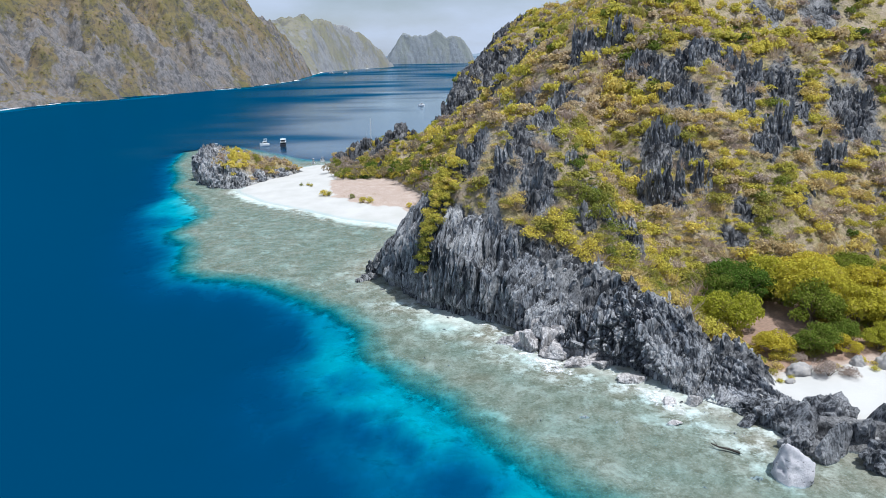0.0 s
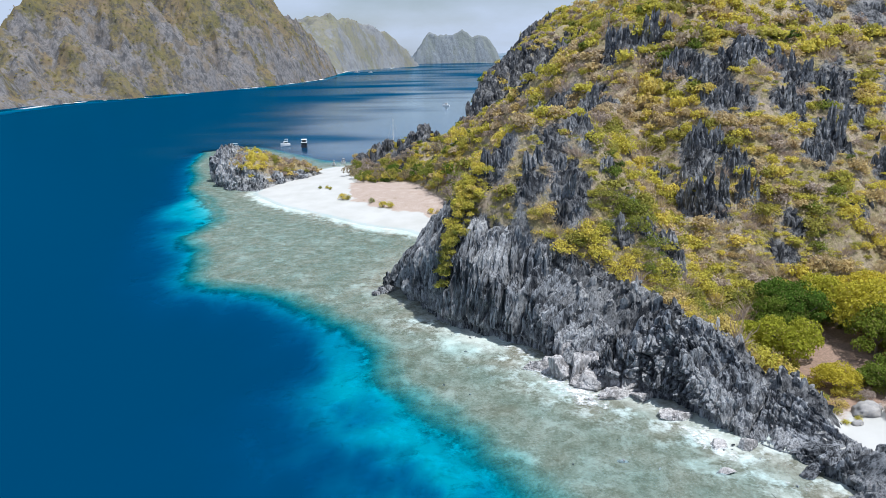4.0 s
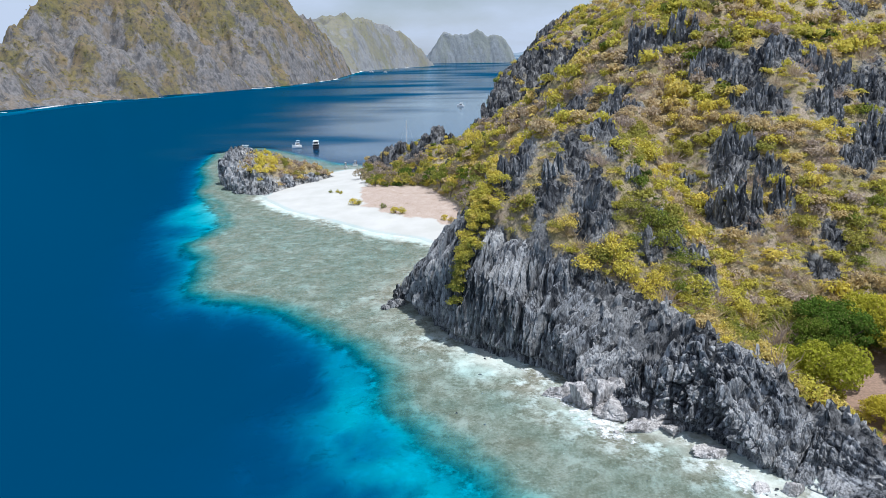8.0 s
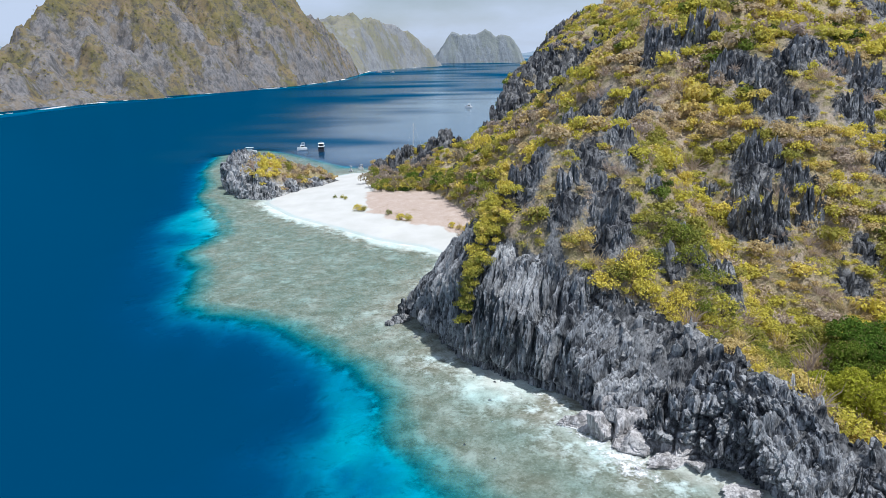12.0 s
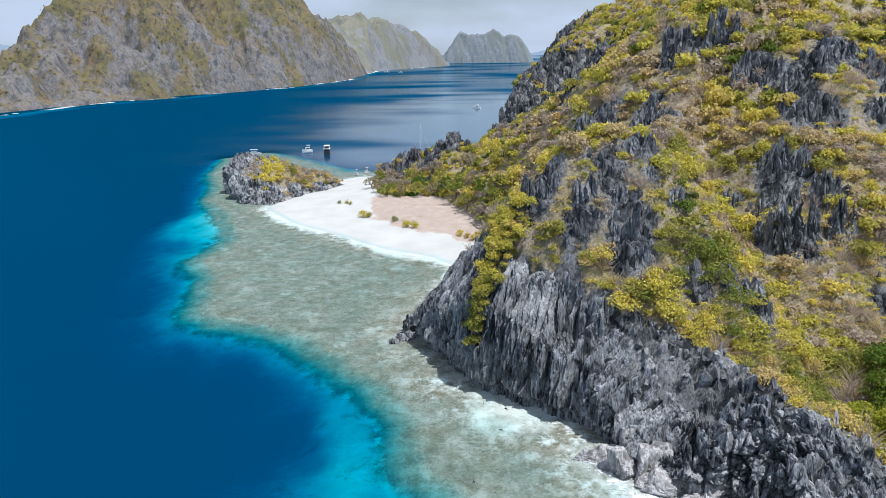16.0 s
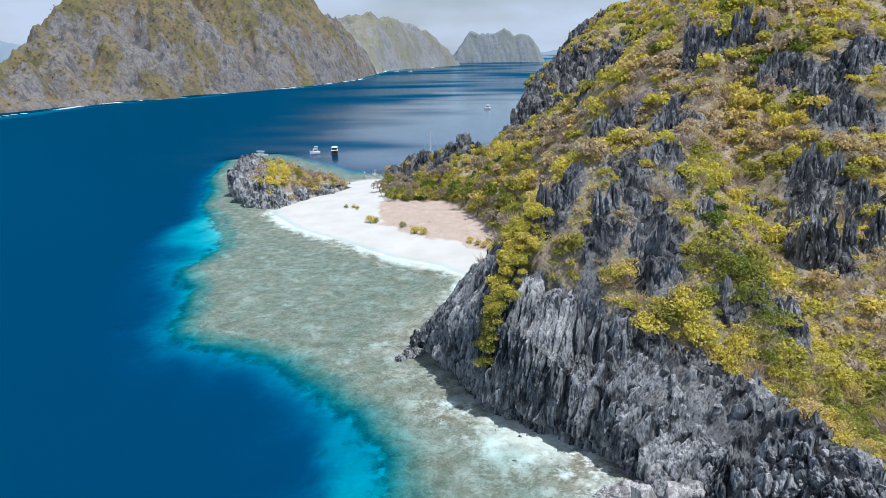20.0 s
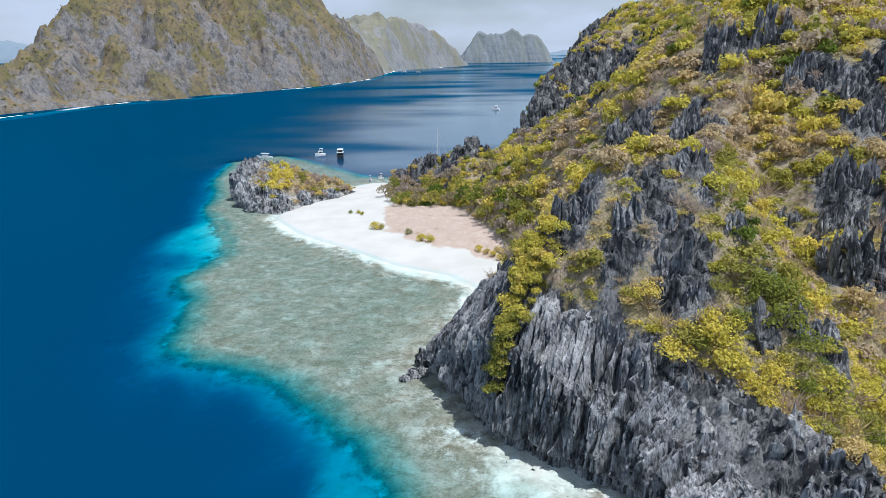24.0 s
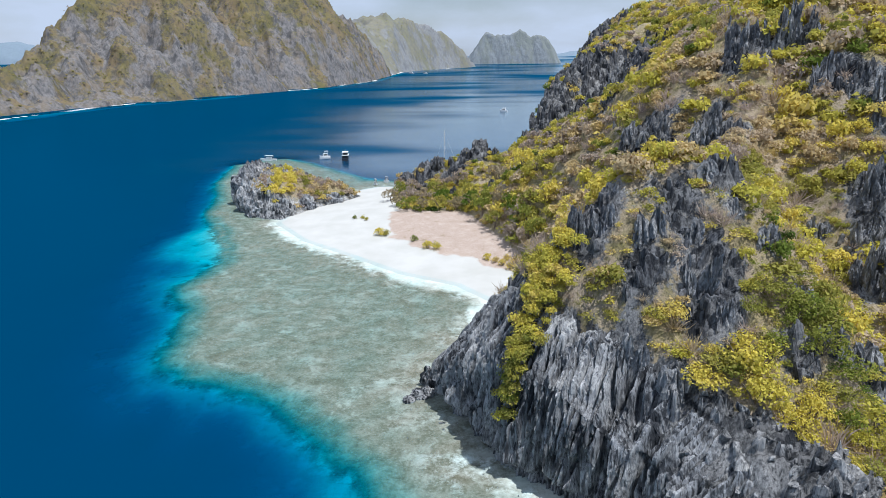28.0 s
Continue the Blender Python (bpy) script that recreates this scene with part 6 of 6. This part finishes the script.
tagged(drift, "dead grey branch lying in the shallow water", "driftwood")


# ---- bushes on the sand ----
def sand_bush(x, y, r, c, seed, label):
    ob = shrub_kind(seed, LEAVES[c])
    z = float(ground_at(x, y)[1][0])
    ob.matrix_basis = pose(x, y, z - 0.05, 0, 0, seed * 40) @ Matrix.Diagonal((r * 1.15, r * 1.15, r * 1.7, 1))
    tagged(ob, label, "shrub", "bushes on the sand spit")


for k, (x, y, r, c) in enumerate([(-30.4, 225, 1.7, 3), (-28.6, 224.4, 1.3, 2), (-16.3, 213, 1.6, 3), (-14.2, 212.2, 1.5, 3), (-20.4, 219, 1.1, 1), (-38, 241, 0.9, 2), (-40.6, 241.5, 0.8, 1), (-36.5, 239, 0.8, 2), (-1.2, 204, 1.3, 3), (0.6, 202, 1.2, 4),
                                  (2.2, 200, 1.3, 4), (4, 197.5, 1.4, 4), (5.6, 195, 1.3, 3), (3.4, 203.5, 1.2, 4), (5.4, 201, 1.5, 4), (6.8, 198, 1.5, 2)]):
    sand_bush(x, y, r, c, 200 + k, "low yellow-green bush growing on the white sand" if c != 4 else "straw-coloured half-dry bush at the edge of the sand")


def bare_bush(x, y, r, seed):
    """A leafless bush: short stem and many fine twigs."""
    base = new("leafless_bush")
    base.matrix_basis = pose(x, y, float(ground_at(x, y)[1][0]) - 0.05, 0, 0, seed * 37) @ Matrix.Diagonal((r, r, r, 1))
    bm = bmesh.new()
    for i in range(4):
        a = i * 1.57 + 0.3
        tube(bm, [(0, 0, -0.1), (math.cos(a) * 0.15, math.sin(a) * 0.15, 0.2), (math.cos(a) * 0.4, math.sin(a) * 0.4, 0.5)], 0.035, 0.012, 4)
    part("stem", bm, BARK, base)
    q = crown_shape(np.random.default_rng(seed), 1500, 12, 0.8, 0.085).reshape(-1, 3)
    twigs = soup("crown", q, np.arange(len(q)).reshape(-1, 3), SCRUB_LEAF, {"tint": np.full(len(q), 1.0)})
    twigs.parent = base
    tagged(twigs, "pale fine bare twigs", kind="stuff")
    return tagged(base, "pale leafless bush at the edge of the cove sand", "bush", "leafless bushes of the cove")


for k, (x, y, r) in enumerate([(61, 88.8, 2.6), (63.6, 88.2, 1.8), (58.8, 93.4, 1.8), (73.8, 89.4, 1.6), (51.6, 97.2, 2.2), (49.8, 101.5, 2.4)]):
    bare_bush(x, y - (2.0 if y < 95 else 0), r, 300 + k)
for k, (x, y, r, c) in enumerate([(67.6, 89.6, 1.2, 3), (69.2, 88.8, 0.9, 4), (73.2, 91.8, 1.3, 3), (56.2, 93.2, 1.6, 3), (54, 95.4, 1.7, 3), (53.6, 92.4, 1.2, 4), (78.2, 90.4, 1.4, 2), (61.8, 92.4, 1.4, 1), (52.2, 105.8, 1.9, 3), (53.2, 88.4, 1.3, 2), (54.6, 90.2, 1.5, 4), (53.4, 86.4, 0.8, 3), (56.4, 92.6, 1.6, 3), (58.2, 91.4, 1.2, 2), (63.2, 88.6, 1.0, 4), (68.4, 87.4, 0.9, 3), (71.6, 86.4, 0.9, 4), (55.6, 87.2, 0.7, 3)]):
    ob = shrub_kind(260 + k, LEAVES[c])
    ob.matrix_basis = pose(x, y, float(ground_at(x, y)[1][0]) - 0.05, 0, 0, k * 55) @ Matrix.Diagonal((r, r, r, 1))
    tagged(ob, "yellow-green bush beside the cove boulders", "shrub", "bushes beside the cove")


# ---- boats ----
WHITE = plain("white_boat_paint", (0.78, 0.79, 0.80), 0.35, 0.05, 0.8)
NAVY = plain("dark_boat_paint", (0.03, 0.035, 0.05), 0.4, 0.1, 0.8)
TEAK = plain("boat_deck", (0.30, 0.20, 0.12), 0.7, 0.15, 3)
GLASS = plain("dark_window_glass", (0.02, 0.025, 0.03), 0.1, 0.05, 1)
ALLOY = plain("pale_spar", (0.75, 0.76, 0.78), 0.35, 0.05, 1)


def hull(bm, length, beam, depth_below, free, stern=0.8):
    """A boat's hull along y, bow at +y, closed with a deck."""
    rings = []
    for i in range(11):
        s0 = -0.5 + i / 10
        w = beam / 2 * (1 - max(0, s0 * 2) ** 2.4) * (stern + (1 - stern) * min(1, (s0 + 0.5) * 4))
        w = max(w, 0.03)
        top = free * (1 + 0.45 * max(0, s0 * 2) ** 2)
        rings.append([bm.verts.new((px0, s0 * length, pz0)) for px0, pz0 in ((-w, top), (-w * 0.92, top * 0.3), (-w * 0.5, -depth_below * 0.7), (0, -depth_below), (w * 0.5, -depth_below * 0.7), (w * 0.92, top * 0.3), (w, top))])
    for a, b in zip(rings, rings[1:]):
        for k in range(6):
            bm.faces.new((a[k], a[k + 1], b[k + 1], b[k]))
        bm.faces.new((a[6], a[0], b[0], b[6]))
    bm.faces.new(rings[0][::-1])
    bm.faces.new(rings[-1])


def block(bm, x0, x1, y0, y1, z0, z1, taper=0.0, bevel=0.05):
    v = [bm.verts.new((x0 + (x1 - x0) * (a if c == 0 else a + (0.5 - a) * 2 * taper), y0 + (y1 - y0) * (b if c == 0 else b + (0.5 - b) * 2 * taper), z0 + (z1 - z0) * c)) for c in (0, 1) for a, b in ((0, 0), (1, 0), (1, 1), (0, 1))]
    faces = [(3, 2, 1, 0), (4, 5, 6, 7), (0, 1, 5, 4), (1, 2, 6, 5), (2, 3, 7, 6), (3, 0, 4, 7)]
    made = [bm.faces.new([v[i] for i in f]) for f in faces]
    if bevel:
        edges = {e for f in made for e in f.edges}
        bmesh.ops.bevel(bm, geom=list(edges), offset=bevel, segments=2, affect="EDGES")


def outrigger_boat(x, y, turn, length, label):
    """A slim white boat with a canopy and two bamboo floats."""
    base = new("outrigger_boat")
    base.matrix_basis = pose(x, y, 0, 0, 0, turn)
    beam = length * 0.14
    bm = bmesh.new()
    hull(bm, length, beam, 0.35, 0.75, 0.6)
    part("hull", bm, WHITE, base)
    bm = bmesh.new()
    block(bm, -beam * 0.42, beam * 0.42, -length * 0.22, length * 0.14, 0.8, 1.5, 0.05)
    part("cabin", bm, WHITE, base)
    bm = bmesh.new()
    block(bm, -beam * 0.62, beam * 0.62, -length * 0.3, length * 0.2, 2.1, 2.22, 0.02, 0.03)
    part("canopy", bm, WHITE, base)
    for a in (-1, 1):
        for b in (-0.28, 0.18):
            bm = bmesh.new()
            tube(bm, [(a * beam * 0.45, b * length, 0.7), (a * beam * 0.5, b * length, 2.15)], 0.05, 0.05, 5)
            part("post", bm, TEAK, base)
        bm = bmesh.new()
        tube(bm, [(a * length * 0.2, -length * 0.36, 0.12), (a * length * 0.2, 0, 0.08), (a * length * 0.2, length * 0.32, 0.2)], 0.09, 0.07, 6)
        part("float", bm, ALLOY, base)
    for b in (-0.22, 0.02, 0.2):
        bm = bmesh.new()
        tube(bm, [(-length * 0.2, b * length, 0.15), (0, b * length, 0.95), (length * 0.2, b * length, 0.15)], 0.06, 0.06, 5)
        part("boom", bm, ALLOY, base)
    return tagged(base, label, "boat")


def motor_yacht(x, y, turn, length, label):
    base = new("motor_boat")
    base.matrix_basis = pose(x, y, 0, 0, 0, turn)
    beam = length * 0.32
    bm = bmesh.new()
    hull(bm, length, beam, 0.6, 1.3, 0.92)
    part("hull", bm, WHITE, base)
    bm = bmesh.new()
    block(bm, -beam * 0.38, beam * 0.38, -length * 0.28, length * 0.2, 1.25, 2.7, 0.08)
    cabin = part("cabin", bm, WHITE, base)
    for a in (-1, 1):
        bm = bmesh.new()
        block(bm, a * beam * 0.37 - 0.03, a * beam * 0.37 + 0.03, -length * 0.22, length * 0.12, 1.75, 2.3, 0.0, 0)
        part("window", bm, GLASS, cabin, "dark tinted side window")
    bm = bmesh.new()
    block(bm, -beam * 0.34, beam * 0.34, -length * 0.3, length * 0.05, 3.6, 3.72, 0.02, 0.03)
    part("roof", bm, WHITE, base)
    for a in (-1, 1):
        for b in (-0.26, 0.02):
            bm = bmesh.new()
            tube(bm, [(a * beam * 0.3, b * length, 2.6), (a * beam * 0.3, b * length, 3.62)], 0.04, 0.04, 5)
            part("post", bm, ALLOY, base)
    return tagged(base, label, "boat")


def dive_boat(x, y, turn, length, label):
    """A two-decked boat with a dark hull and white upper works."""
    base = new("cruise_boat")
    base.matrix_basis = pose(x, y, 0, 0, 0, turn)
    beam = length * 0.42
    bm = bmesh.new()
    hull(bm, length, beam, 0.7, 1.4, 0.95)
    part("hull", bm, NAVY, base, "dark painted hull")
    bm = bmesh.new()
    block(bm, -beam * 0.44, beam * 0.44, -length * 0.36, length * 0.25, 1.4, 2.5, 0.03)
    cabin = part("lower_cabin", bm, NAVY, base)
    bm = bmesh.new()
    block(bm, -beam * 0.3, beam * 0.3, -length * 0.365, -length * 0.352, 1.6, 2.3, 0.0, 0)
    part("window", bm, GLASS, cabin)
    bm = bmesh.new()
    block(bm, -beam * 0.5, beam * 0.5, -length * 0.42, length * 0.3, 2.5, 2.66, 0.01, 0.04)
    part("upper_deck", bm, WHITE, base, "white upper deck")
    bm = bmesh.new()
    block(bm, -beam * 0.36, beam * 0.36, -length * 0.16, length * 0.18, 2.66, 3.7, 0.05)
    part("wheelhouse", bm, NAVY, base)
    bm = bmesh.new()
    block(bm, -beam * 0.46, beam * 0.46, -length * 0.34, length * 0.22, 3.85, 3.97, 0.02, 0.03)
    part("sun_roof", bm, WHITE, base)
    for a in (-1, 1):
        for b in (-0.32, -0.1):
            bm = bmesh.new()
            tube(bm, [(a * beam * 0.42, b * length, 2.6), (a * beam * 0.42, b * length, 3.88)], 0.05, 0.05, 5)
            part("post", bm, WHITE, base)
    bm = bmesh.new()
    tube(bm, [(0, 0.05 * length, 3.9), (0, 0.05 * length, 4.9)], 0.06, 0.03, 5)
    part("mast", bm, ALLOY, base)
    return tagged(base, label, "boat")


def sailing_yacht(x, y, turn, length, mast, label):
    base = new("sailing_yacht")
    base.matrix_basis = pose(x, y, 0, 0, 0, turn)
    bm = bmesh.new()
    hull(bm, length, length * 0.28, 0.8, 1.1, 0.7)
    part("hull", bm, WHITE, base)
    bm = bmesh.new()
    block(bm, -length * 0.08, length * 0.08, -length * 0.15, length * 0.2, 1.05, 1.65, 0.1)
    part("coachroof", bm, WHITE, base)
    bm = bmesh.new()
    tube(bm, [(0, length * 0.08, 1.0), (0, length * 0.08, mast)], 0.17, 0.12, 8)
    part("mast", bm, WHITE, base, "tall white mast")
    bm = bmesh.new()
    tube(bm, [(0, length * 0.08, 2.4), (0, -length * 0.32, 2.5)], 0.1, 0.08, 6)
    part("boom", bm, WHITE, base)
    bm = bmesh.new()
    tube(bm, [(-1.1, length * 0.08, mast * 0.55), (1.1, length * 0.08, mast * 0.55)], 0.04, 0.04, 5)
    part("spreader", bm, ALLOY, base)
    for a, b in ((0, 0.5), (0, -0.48), (-length * 0.13, 0.05), (length * 0.13, 0.05)):
        bm = bmesh.new()
        tube(bm, [(0, length * 0.08, mast - 0.1), (a, b * length, 1.15)], 0.018, 0.018, 4)
        part("stay", bm, ALLOY, base)
    return tagged(base, label, "sailing yacht")


motor_yacht(-79, 362, 112, 5.0, "small white motor boat at anchor beside the cruise boat")
dive_boat(-68.5, 359, 8, 7.4, "two-decked dark-hulled cruise boat at anchor")
outrigger_boat(-105, 358, 84, 8, "white outrigger boat anchored behind the islet")
motor_yacht(8.5, 602, 75, 6, "white motor boat crossing the far cove")
sailing_yacht(-19.5, 332, 60, 12, 16.5, "white sailing yacht with bare mast at anchor")
outrigger_boat(-41, 305, 70, 2.4, "small white boat pulled up at the end of the spit")
outrigger_boat(-44.5, 300.5, 30, 2.6, "small white boat at the waterline behind the spit")
motor_yacht(-172, 1500, 80, 11, "white boat under the far cliffs")
motor_yacht(-140, 1480, 85, 9, "small white boat in the strait")
